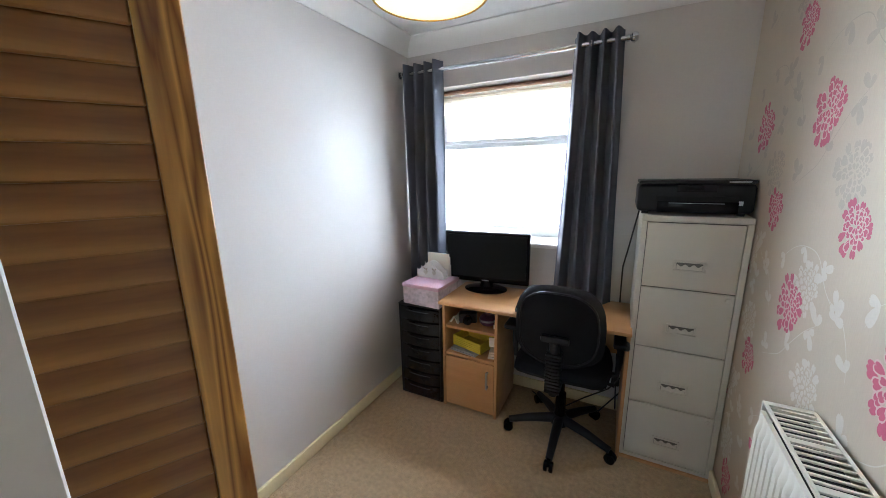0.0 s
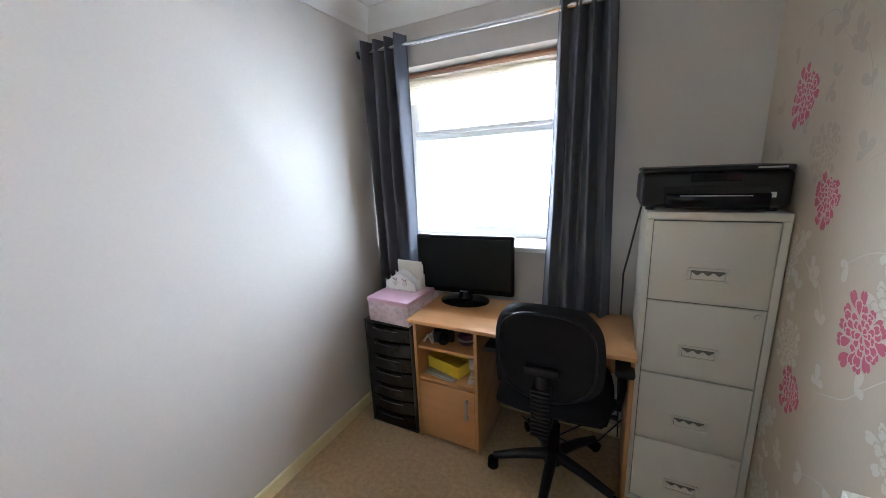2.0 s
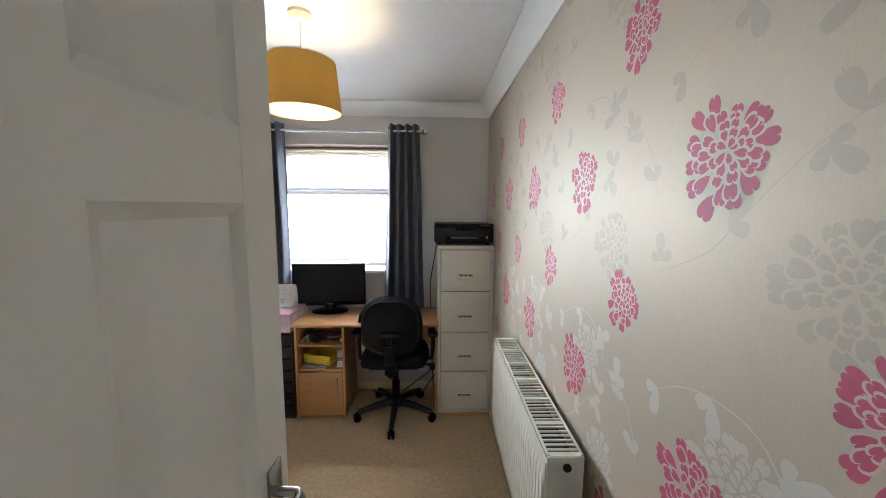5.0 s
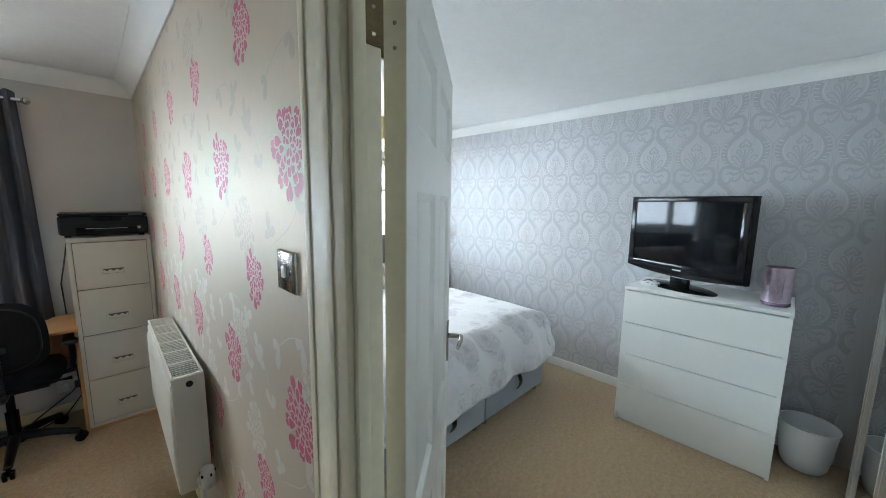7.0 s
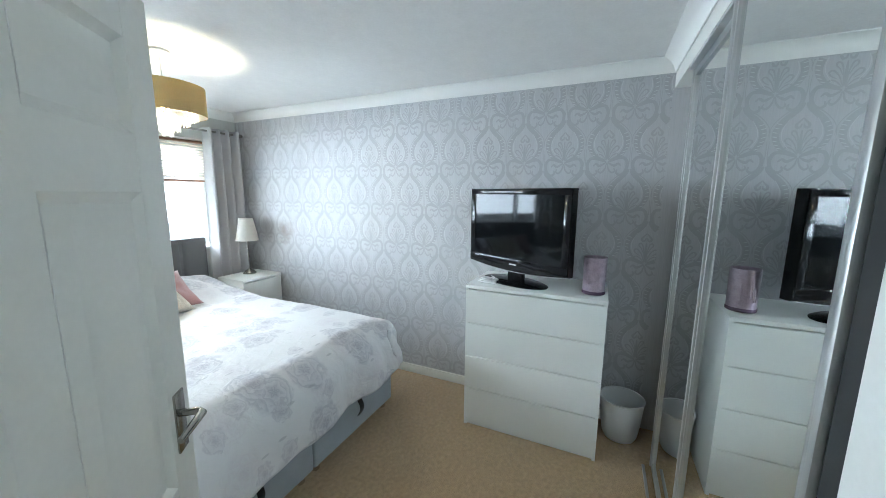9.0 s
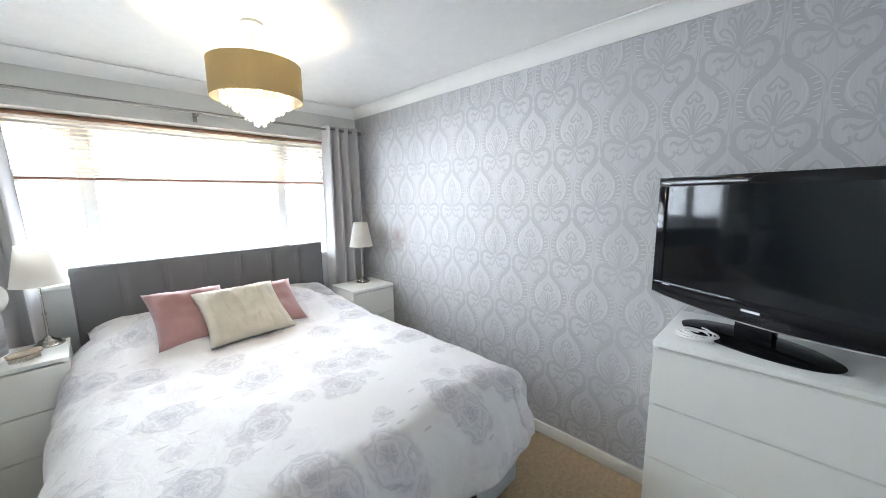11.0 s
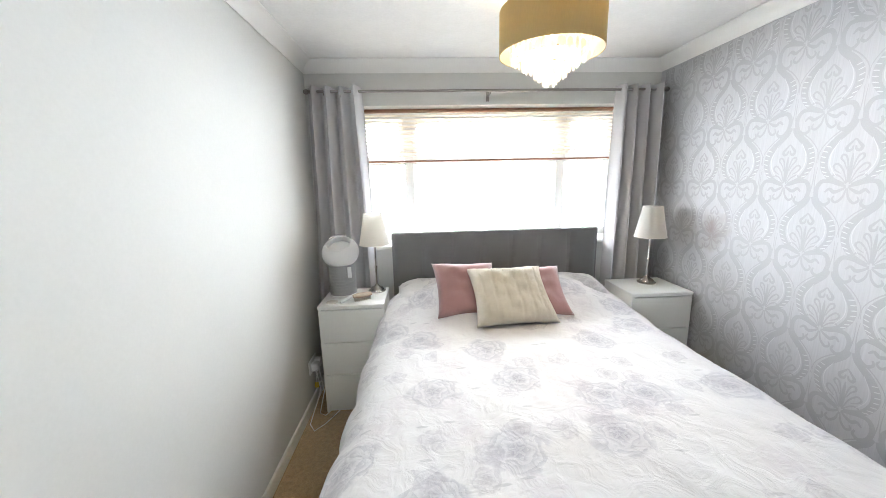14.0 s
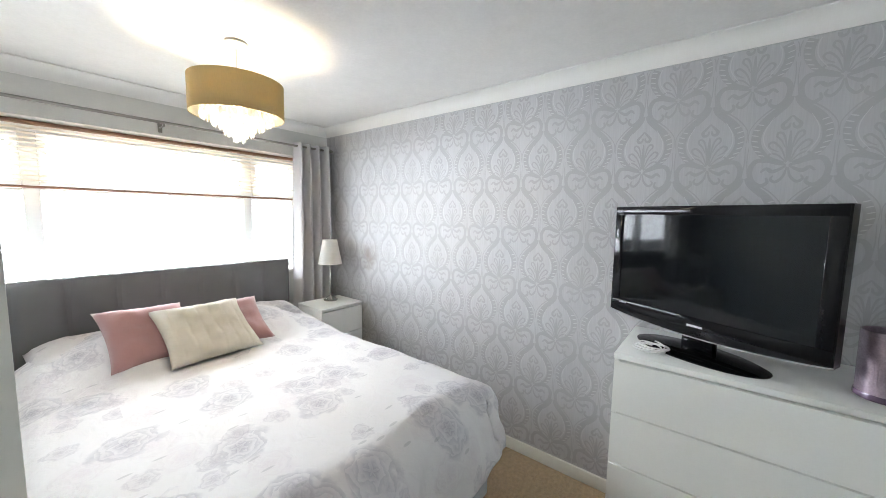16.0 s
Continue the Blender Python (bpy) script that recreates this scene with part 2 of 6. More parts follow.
def bedding_material():
    """White cotton printed with soft grey and lilac roses, smaller buds and thin sprigs."""
    mat = bpy.data.materials.new("printed_cotton")
    mat.use_nodes = True
    nt = mat.node_tree
    L = nt.links.new
    b = nt.nodes["Principled BSDF"]
    tc = nt.nodes.new("ShaderNodeTexCoord")

    def calc(op, *terms):
        n = nt.nodes.new("ShaderNodeMath")
        n.operation = op
        for i, t in enumerate(terms):
            if isinstance(t, (int, float)):
                n.inputs[i].default_value = t
            else:
                L(t, n.inputs[i])
        return n.outputs[0]

    def span(value, lo, hi, to0=0.0, to1=1.0):
        n = nt.nodes.new("ShaderNodeMapRange")
        n.interpolation_type = "SMOOTHSTEP"
        n.inputs[1].default_value, n.inputs[2].default_value, n.inputs[3].default_value, n.inputs[4].default_value = lo, hi, to0, to1
        L(value, n.inputs[0])
        return n.outputs[0]

    def speckle(vector, scale, detail):
        n = nt.nodes.new("ShaderNodeTexNoise")
        n.inputs["Scale"].default_value, n.inputs["Detail"].default_value = scale, detail
        L(vector, n.inputs["Vector"])
        return n.outputs[0]

    def cells(shift, scale, turn=0.0, squeeze=(1, 1, 1)):
        mp = nt.nodes.new("ShaderNodeMapping")
        mp.inputs["Location"].default_value, mp.inputs["Rotation"].default_value, mp.inputs["Scale"].default_value = (shift, shift * 0.7, 0), (0, 0, turn), squeeze
        L(tc.outputs["UV"], mp.inputs[0])
        vo = nt.nodes.new("ShaderNodeTexVoronoi")
        vo.voronoi_dimensions = "2D"
        vo.inputs["Scale"].default_value, vo.inputs["Randomness"].default_value = scale, 0.8
        L(mp.outputs[0], vo.inputs["Vector"])
        pick = nt.nodes.new("ShaderNodeSeparateColor")
        L(vo.outputs["Color"], pick.inputs[0])
        return mp.outputs[0], vo, pick.outputs[0]

    col = None

    def lay(weight, tone):
        nonlocal col
        mc = nt.nodes.new("ShaderNodeMix")
        mc.data_type = "RGBA"
        L(weight, mc.inputs[0])
        if col is None:
            mc.inputs[6].default_value = (0.69, 0.68, 0.685, 1)
        else:
            L(col, mc.inputs[6])
        mc.inputs[7].default_value = (*tone, 1)
        col = mc.outputs[2]

    for scale, shift, tone, size, keep, ring_count, strength in ((4.4, 6.7, (0.62, 0.585, 0.61), 0.42, 0.35, 4.2, 0.85), (3.7, 0.9, (0.40, 0.395, 0.44), 0.42, 0.30, 4.0, 0.95), (7.2, 3.1, (0.45, 0.43, 0.47), 0.38, 0.60, 2.6, 0.80)):
        at, vo, chance = cells(shift, scale)
        off = nt.nodes.new("ShaderNodeVectorMath")
        off.operation = "SUBTRACT"
        L(at, off.inputs[0])
        L(vo.outputs["Position"], off.inputs[1])
        xy = nt.nodes.new("ShaderNodeSeparateXYZ")
        L(off.outputs[0], xy.inputs[0])
        ang = calc("ARCTAN2", xy.outputs[1], xy.outputs[0])
        rough = calc("SUBTRACT", speckle(at, scale * 4.0, 4), 0.5)
        r = calc("DIVIDE", vo.outputs["Distance"], size)
        coarse = calc("MULTIPLY", r, ring_count)
        phase = calc("MULTIPLY_ADD", chance, 9.0, calc("MULTIPLY", calc("FLOOR", coarse), 1.9))
        scallop = calc("ABSOLUTE", calc("SINE", calc("MULTIPLY_ADD", ang, 2.5, phase)))
        rings = calc("ADD", calc("MULTIPLY_ADD", rough, 3.0, coarse), calc("MULTIPLY", scallop, 0.6))
        fold = span(calc("FRACT", rings), 0.0, 0.75, 1.0, 0.0)
        heart = span(r, 0.05, 0.40, 1.0, 0.0)
        rim = span(calc("ADD", calc("MULTIPLY_ADD", rough, 1.1, r), calc("MULTIPLY", scallop, 0.14)), 0.86, 1.02, 1.0, 0.0)
        body = calc("ADD", calc("MULTIPLY_ADD", fold, 0.38, 0.27), calc("MULTIPLY", heart, 0.45))
        weight = calc("MULTIPLY", calc("MULTIPLY", rim, body), calc("MULTIPLY", calc("GREATER_THAN", chance, keep), strength))
        lay(weight, tone)
    for shift, turn in ((2.3, 0.6), (8.1, -0.9)):
        at, vo, chance = cells(shift, 1.0, turn, (9.0, 34.0, 1))
        thin = span(vo.outputs["Distance"], 0.13, 0.22, 0.45, 0.0)
        lay(calc("MULTIPLY", thin, calc("GREATER_THAN", chance, 0.972)), (0.36, 0.36, 0.38))
    L(col, b.inputs["Base Color"])
    b.inputs["Roughness"].default_value = 0.85
    b.inputs["Specular IOR Level"].default_value = 0.2
    b.inputs["Sheen Weight"].default_value = 0.15
    cr = nt.nodes.new("ShaderNodeTexNoise")
    cr.inputs["Scale"].default_value, cr.inputs["Detail"].default_value, cr.inputs["Distortion"].default_value = 13, 6, 1.6
    L(tc.outputs["Object"], cr.inputs["Vector"])
    bp = nt.nodes.new("ShaderNodeBump")
    bp.inputs["Strength"].default_value, bp.inputs["Distance"].default_value = 0.28, 0.02
    L(cr.outputs[0], bp.inputs["Height"])
    L(bp.outputs[0], b.inputs["Normal"])
    return mat


M_WALL = material("warm_grey_paint", (0.60, 0.565, 0.53), 0.44, vary=0.03, scale=2.5, fine=110, bump=0.08, depth=0.001)
M_WALL_W = material("off_white_paint", (0.64, 0.635, 0.605), 0.62, vary=0.03, scale=2.5, fine=110, bump=0.08, depth=0.001, spec=0.2)
M_CEIL = material("ceiling_paint", (0.80, 0.79, 0.77), 0.8, vary=0.04, scale=14, fine=70, bump=0.35, depth=0.003)
M_COVE = material("coving_paint", (0.82, 0.81, 0.78), 0.6, vary=0.02)
M_GLOSS = material("white_gloss_paint", (0.78, 0.77, 0.71), 0.3, vary=0.03, scale=4, fine=60, bump=0.05)
M_CREAM = material("cream_gloss_paint", (0.76, 0.67, 0.42), 0.35, vary=0.05, scale=4, fine=60, bump=0.06)
M_FRAME = material("aged_cream_frame_paint", (0.78, 0.71, 0.53), 0.55, vary=0.07, scale=5, fine=60, bump=0.08)
M_CARPET = carpet_material()
M_PAPER = material("pearl_wallpaper", (0.55, 0.475, 0.37), 0.58, vary=0.05, scale=3, fine=300, bump=0.2, depth=0.0006, spec=0.4, metal=0.46, stretch=(1, 1, 0.1))
M_PINK = material("raspberry_print", (0.48, 0.085, 0.15), 0.55, vary=0.10, scale=12, fine=160)
M_PINKLINE = material("pale_petal_edge", (0.62, 0.46, 0.42), 0.55, vary=0.05, scale=12, fine=160, metal=0.1)
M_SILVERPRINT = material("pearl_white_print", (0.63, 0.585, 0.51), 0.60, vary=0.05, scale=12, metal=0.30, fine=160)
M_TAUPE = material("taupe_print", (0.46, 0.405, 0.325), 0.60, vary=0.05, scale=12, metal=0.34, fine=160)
M_DAMASK = material("silver_grey_wallpaper", (0.55, 0.55, 0.56), 0.62, vary=0.10, scale=3, fine=210, bump=0.35, depth=0.0008, metal=0.50, spec=0.4, stretch=(1, 1, 0.05))
M_DAMASK3 = material("pale_silver_print", (0.62, 0.62, 0.625), 0.62, vary=0.05, scale=3, fine=260, bump=0.2, depth=0.0006, metal=0.38, spec=0.4)
M_DAMASK2 = material("grey_damask_print", (0.455, 0.452, 0.462), 0.64, vary=0.05, scale=3, fine=260, bump=0.2, depth=0.0006, metal=0.34, spec=0.4)
# one brown patch across the ground and both prints of the damask
for m in (M_DAMASK, M_DAMASK2, M_DAMASK3):
    brown_patch(m, (2.655, 2.64, 1.125), 0.15, (0.30, 0.235, 0.20))
M_BEECH = wood("beech_laminate", (0.40, 0.20, 0.075), (0.52, 0.28, 0.115), 0.4, 6, (10, 1.0, 1.0), 2.0, 0.03)
M_PINE = wood("varnished_pine", (0.17, 0.055, 0.008), (0.64, 0.34, 0.075), 0.35, 15, (1, 1, 14), 7.0, 0.1)
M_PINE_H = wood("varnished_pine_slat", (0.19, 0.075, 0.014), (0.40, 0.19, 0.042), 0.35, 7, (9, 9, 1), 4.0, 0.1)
M_BLACK = material("black_plastic", (0.012, 0.012, 0.013), 0.42, vary=0.15, fine=500, bump=0.15, depth=0.0005, spec=0.3)
M_BLACKGLOSS = material("gloss_black_plastic", (0.006, 0.006, 0.007), 0.08, vary=0.05, bump=0, spec=0.22)
M_SCREEN = material("dark_screen", (0.004, 0.005, 0.006), 0.06, vary=0.03, bump=0, spec=0.20)
M_MATTE = material("matte_monitor_screen", (0.004, 0.005, 0.006), 0.35, vary=0.03, bump=0, spec=0.15)
M_FABRIC = material("black_upholstery", (0.014, 0.014, 0.016), 0.9, vary=0.2, fine=700, bump=0.6, depth=0.001, spec=0.15)
M_SMOKE = material("smoked_drawer_plastic", (0.016, 0.0155, 0.017), 0.16, vary=0.35, scale=20, bump=0.05)
M_STEEL = material("cream_enamel_steel", (0.62, 0.60, 0.53), 0.38, vary=0.02, fine=240, bump=0.06, depth=0.0004)
M_STEELDK = material("enamel_shadow_gap", (0.10, 0.095, 0.085), 0.6)
M_RECESS = material("handle_recess", (0.13, 0.125, 0.11), 0.6)
M_HANDLE = material("cream_plastic_handle", (0.64, 0.62, 0.55), 0.4)
M_CHROME = material("polished_chrome", (0.62, 0.62, 0.63), 0.14, metal=1.0, vary=0.04, bump=0.03)
M_ROD = material("dull_nickel_rod", (0.30, 0.28, 0.26), 0.38, metal=0.8, vary=0.06, bump=0.05)
M_SATIN = material("satin_nickel", (0.42, 0.40, 0.37), 0.20, metal=1.0, vary=0.06, bump=0.05)
M_BRASS = material("aged_brass", (0.15, 0.11, 0.05), 0.5, metal=0.7, vary=0.3, scale=60)
M_CURT_D = material("slate_blue_grey_curtain", (0.085, 0.09, 0.115), 0.75, vary=0.1, fine=600, bump=0.4, depth=0.0008, sheen=0.12)
M_CURT_L = material("silver_grey_curtain", (0.50, 0.49, 0.495), 0.7, vary=0.06, fine=600, bump=0.4, depth=0.0008, sheen=0.3)
M_UPVC = material("white_frame_plastic", (0.80, 0.80, 0.79), 0.35, vary=0.02)
M_SLAT = shade_material("pale_wood_slat", (0.84, 0.79, 0.70), 0.6)
M_RAIL = material("brown_wood_rail", (0.24, 0.115, 0.06), 0.5, vary=0.15, fine=90, stretch=(0.1, 1, 1))
M_RAD = material("radiator_enamel", (0.74, 0.71, 0.62), 0.3, vary=0.02)
# near-black; inside the radiator it stands in for shade
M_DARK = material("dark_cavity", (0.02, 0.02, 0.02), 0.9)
M_MALM = material("white_foil_furniture", (0.82, 0.83, 0.80), 0.35, vary=0.02, fine=120, bump=0.04)
M_DIVAN = material("grey_velvet_upholstery", (0.33, 0.36, 0.39), 0.85, vary=0.12, scale=8, fine=500, bump=0.4, depth=0.001, sheen=0.4)
M_HEADB = material("charcoal_grey_fabric", (0.145, 0.148, 0.155), 0.8, vary=0.1, scale=6, fine=650, bump=0.5, depth=0.001, sheen=0.2)
M_BED = bedding_material()
M_SHEET = material("white_cotton_sheet", (0.78, 0.77, 0.77), 0.9, vary=0.03)
M_CUSH_P = material("dusty_pink_velvet", (0.34, 0.185, 0.18), 0.85, vary=0.12, scale=9, fine=400, bump=0.35, depth=0.002, sheen=0.5)
M_CUSH_C = material("cream_plush", (0.62, 0.575, 0.48), 0.95, vary=0.12, scale=16, fine=320, bump=0.9, depth=0.006, sheen=0.4)
M_SHADE_Y = shade_material("mustard_lampshade_cloth", (0.50, 0.36, 0.10), 0.22)
M_SHADE_T = shade_material("taupe_gold_lampshade_cloth", (0.62, 0.52, 0.30), 0.52)
M_SHADE_W = shade_material("white_lampshade_cloth", (0.88, 0.86, 0.82), 0.72)
M_LINER = shade_material("white_shade_lining", (0.88, 0.86, 0.80), 0.75)
M_BULB = glow_material("lit_diffuser", (1.0, 0.86, 0.62), 8.0)
M_CRYSTAL = shade_material("capiz_drop", (0.95, 0.94, 0.90), 0.75)
M_GLASS = glass_material("window_glass")
M_VASE = material("lilac_mercury_glass", (0.46, 0.37, 0.44), 0.28, metal=0.65, vary=0.25, scale=40, coat=0.6)
M_MIRROR = material("mirror_silver", (0.86, 0.89, 0.88), 0.01, metal=1.0, vary=0.0, bump=0)
M_ALU = material("brushed_aluminium", (0.62, 0.63, 0.63), 0.3, metal=0.9, vary=0.05, fine=300, stretch=(1, 1, 0.05))
M_WHITEPL = material("white_plastic", (0.80, 0.80, 0.79), 0.35, vary=0.02)
M_GREYPL = material("silver_grey_plastic", (0.36, 0.36, 0.36), 0.4, metal=0.4)
M_PINKBOX = material("pink_card", (0.62, 0.40, 0.50), 0.6, vary=0.06, scale=14)
M_MARBLE = material("pink_grey_marbled_card", (0.60, 0.50, 0.56), 0.55, vary=0.35, scale=16, fine=40)
M_YELLOW = material("yellow_card", (0.62, 0.46, 0.02), 0.6, vary=0.12, scale=40)
M_PAPERW = material("paper_white", (0.72, 0.69, 0.62), 0.8, vary=0.06)
M_VIOLET = material("violet_glass_foot", (0.12, 0.075, 0.12), 0.2, vary=0.1, coat=0.5)
M_PURPLE = material("purple_plastic", (0.10, 0.03, 0.09), 0.3)
M_WOODB = material("worn_brown_wood", (0.42, 0.33, 0.25), 0.6, vary=0.25, scale=30)
M_GREY_CAB = material("grey_cable_rubber", (0.03, 0.03, 0.03), 0.5)
M_SCREEN_TXT = material("pale_mark", (0.55, 0.55, 0.55), 0.4)
M_BACKDROP = glow_material("bright_overcast_distance", (0.96, 0.98, 1.0), 1.6)

# ---- plan ----
CEIL = 2.26
OX0, OX1 = -1.81, 0.0            # office walls
BX0, BX1 = 0.15, 2.655           # bedroom walls
YW = 3.23                        # inner face of the window wall
YD = 0.355                       # inner face of the office door wall
YM = -0.488                      # wardrobe front
HEAD = 1.985                     # door heads


def wall_with_hole(x0, x1, y0, y1, hx0, hx1, hz0, hz1):
    b = Build()
    b.box(x0, hx0, y0, y1, 0, CEIL).box(hx1, x1, y0, y1, 0, CEIL)
    b.box(hx0, hx1, y0, y1, hz1, CEIL)
    if hz0 > 0:
        b.box(hx0, hx1, y0, y1, 0, hz0)
    return b


structure("floor", Build().box(-2.3, 2.9, -1.9, 3.6, -0.12, 0), M_CARPET, "beige carpet with a short worn pile", "carpet")
structure("ceiling", Build().box(-2.3, 2.9, -1.9, 3.6, CEIL, CEIL + 0.1), M_CEIL, "white painted plaster ceiling with a faint texture", "ceiling")
structure("wall_office_window", wall_with_hole(OX0 - 0.15, 0.075, YW, YW + 0.27, -1.70, -0.60, 1.0, 1.955), M_WALL, "warm grey painted wall around the window", "wall")
structure("wall_office_plain", Build().box(OX0 - 0.15, OX0, -0.1, YW, 0, CEIL), M_WALL, "smooth warm grey painted wall", "wall")
floral_wall = structure("wall_floral", Build().box(0, 0.075, 0.40, YW, 0, CEIL), M_PAPER, "beige pearl wallpaper with pink and silver flowers", "wall")
structure("wall_bedroom_plain", Build().box(0.0755, BX0, 0.49, YW, 0, CEIL), M_WALL_W, "plain off-white painted bedroom wall", "wall")
structure("wall_bedroom_window", wall_with_hole(0.0755, BX1 + 0.15, YW, YW + 0.27, 0.42, 2.46, 1.0, 1.975), M_WALL_W, "off-white painted wall around the wide window", "wall")
damask_wall = structure("wall_damask", Build().box(BX1, BX1 + 0.15, -1.2, YW, 0, CEIL), M_DAMASK, "silver grey wallpaper with a damask pattern", "wall")
structure("wall_office_door", wall_with_hole(OX0, -0.028, 0.29, YD, -0.83, -0.0285, 0, HEAD + 0.03), M_WALL, "warm grey painted partition with a doorway", "wall")
structure("wall_landing_east", Build().box(0.0, 0.09, -0.47, 0.2955, HEAD + 0.03, CEIL).box(0.0, 0.09, -1.7, -0.47, 0, CEIL), M_WALL_W, "off-white landing wall beside the doorway", "wall")
structure("wall_landing_west", Build().box(-1.35, -1.25, -1.7, 0.29, 0, CEIL), M_WALL_W, "off-white landing wall", "wall")
structure("wall_landing_south", wall_with_hole(-1.35, 0.0, -1.8, -1.7, -1.02, -0.28, 1.03, 1.97), M_WALL_W, "off-white landing wall", "wall")
structure("wall_wardrobe_back", Build().box(0.09, BX1, -1.25, -1.2, 0, CEIL), M_WALL_W, "off-white wall behind the wardrobe", "wall")
structure("wall_wardrobe_side", Build().box(0.0905, 0.800, -1.2, YM + 0.012, 0, CEIL), M_WALL_W, "off-white painted boxed wall beside the wardrobe", "wall")
structure("wall_wardrobe_end", Build().box(2.295, BX1, -1.2, -0.60, 0, 2.0995), M_WALL_W, "off-white panel at the end of the wardrobe", "wall")
structure("wall_wardrobe_head", Build().box(0.8005, BX1, -1.2, YM + 0.002, 2.10, CEIL), M_WALL_W, "off-white bulkhead over the mirrored doors", "wall")
structure("wall_cupboard", Build().box(OX0, -1.28, 0.78, 0.83, 0, CEIL).box(-1.28, -1.23, YD, 0.83, 0, CEIL), M_WALL, "grey painted side of the built-in cupboard", "wall")


def coving(name, a, b, inward, label, deep):
    """A hollow quarter-curve moulding along the top of a wall from a to b."""
    prof = [(0.0, 0.0), (0.0, -0.095), (0.006, -0.095), (0.010, -0.080), (0.022, -0.052), (0.045, -0.026), (0.075, -0.012), (0.088, -0.008), (0.088, 0.0)]
    bl = Build()
    a, b, n = Vector((*a, CEIL - 0.001)), Vector((*b, CEIL - 0.001)), Vector((*inward, 0))
    rows = []
    for p in (a, b):
        rows.append([bl.bm.verts.new(p + n * (d * deep + 0.001) + Vector((0, 0, h * deep))) for d, h in prof])
    k = len(prof)
    for i in range(k):
        j = (i + 1) % k
        bl.bm.faces.new((rows[0][i], rows[0][j], rows[1][j], rows[1][i]))
    bl.bm.faces.new(rows[0])
    bl.bm.faces.new(list(reversed(rows[1])))
    me = mesh_of(bl, name, 50)
    me.materials.append(M_COVE)
    return tagged(new(name, me), label, "coving", "", "structure")


for nm, a, b, n in (("coving_office_window", (OX0, YW), (OX1, YW), (0, -1)), ("coving_office_plain", (OX0, YD), (OX0, YW), (1, 0)), ("coving_floral", (OX1, YD), (OX1, YW), (-1, 0)),
                    ("coving_bedroom_window", (BX0, YW), (BX1, YW), (0, -1)), ("coving_bedroom_plain", (BX0, 0.49), (BX0, YW), (1, 0)), ("coving_damask", (BX1, YM), (BX1, YW), (-1, 0)),
                    ("coving_wardrobe", (0.802, YM + 0.003), (BX1, YM + 0.003), (0, 1))):
    coving(nm, a, b, n, "white moulded plaster coving along the ceiling", 0.80 if "damask" in nm or "bedroom" in nm or "wardrobe" in nm else 1.0)


def skirting(name, x0, x1, y0, y1, mat, h, label):
    structure(name, Build().box(x0, x1, y0, y1, 0.001, h, 0.005, 2), mat, label, "skirting", 35)


skirting("baseboard_office_plain", OX0, OX0 + 0.016, 0.84, YW - 0.018, M_CREAM, 0.07, "cream gloss painted wooden skirting board")
skirting("baseboard_office_window", OX0, OX1 - 0.017, YW - 0.017, YW, M_CREAM, 0.07, "cream gloss painted wooden skirting board")
skirting("baseboard_floral", OX1 - 0.016, OX1, 0.41, YW - 0.018, M_CREAM, 0.07, "cream gloss painted wooden skirting board")
skirting("baseboard_bedroom_plain", BX0, BX0 + 0.016, 0.50, YW - 0.018, M_GLOSS, 0.075, "white gloss painted wooden skirting board")
skirting("baseboard_bedroom_window", BX0, BX1 - 0.017, YW - 0.017, YW, M_GLOSS, 0.075, "white gloss painted wooden skirting board")
skirting("baseboard_damask", BX1 - 0.016, BX1, YM, YW - 0.018, M_GLOSS, 0.075, "white gloss painted wooden skirting board")


# door linings and architraves
def lining_office():
    b = Build()
    b.box(-0.0295, 0.0360, 0.2700, 0.3995, 0.002, HEAD + 0.03, 0.004)
    b.box(-0.0325, -0.0292, 0.304, 0.334, 0.002, HEAD + 0.03, 0.0014).box(-0.0320, -0.0292, 0.374, 0.392, 0.002, HEAD + 0.03, 0.0012)
    b.box(-0.8295, -0.80, 0.288, YD + 0.002, 0.002, HEAD + 0.03, 0.003)
    b.box(-0.7995, -0.0285, 0.288, YD + 0.002, HEAD, HEAD + 0.0295, 0.003)
    return structure("trim_office_doorway", b, M_FRAME, "aged cream gloss painted door lining", "door frame", 35)


def lining_bedroom():
    b = Build()
    b.box(-0.012, 0.10, -0.4695, -0.44, 0.002, HEAD, 0.003)
    b.box(-0.012, 0.10, -0.4695, 0.2695, HEAD + 0.0005, HEAD + 0.03, 0.003)
    b.box(-0.020, 0.002, 0.2560, 0.2697, 0.002, HEAD, 0.004)
    b.box(-0.018, -0.0005, -0.53, -0.47, 0.002, HEAD + 0.06, 0.006)
    return structure("trim_bedroom_doorway", b, M_FRAME, "aged cream gloss painted door lining", "door frame", 35)


lining_office()
lining_bedroom()


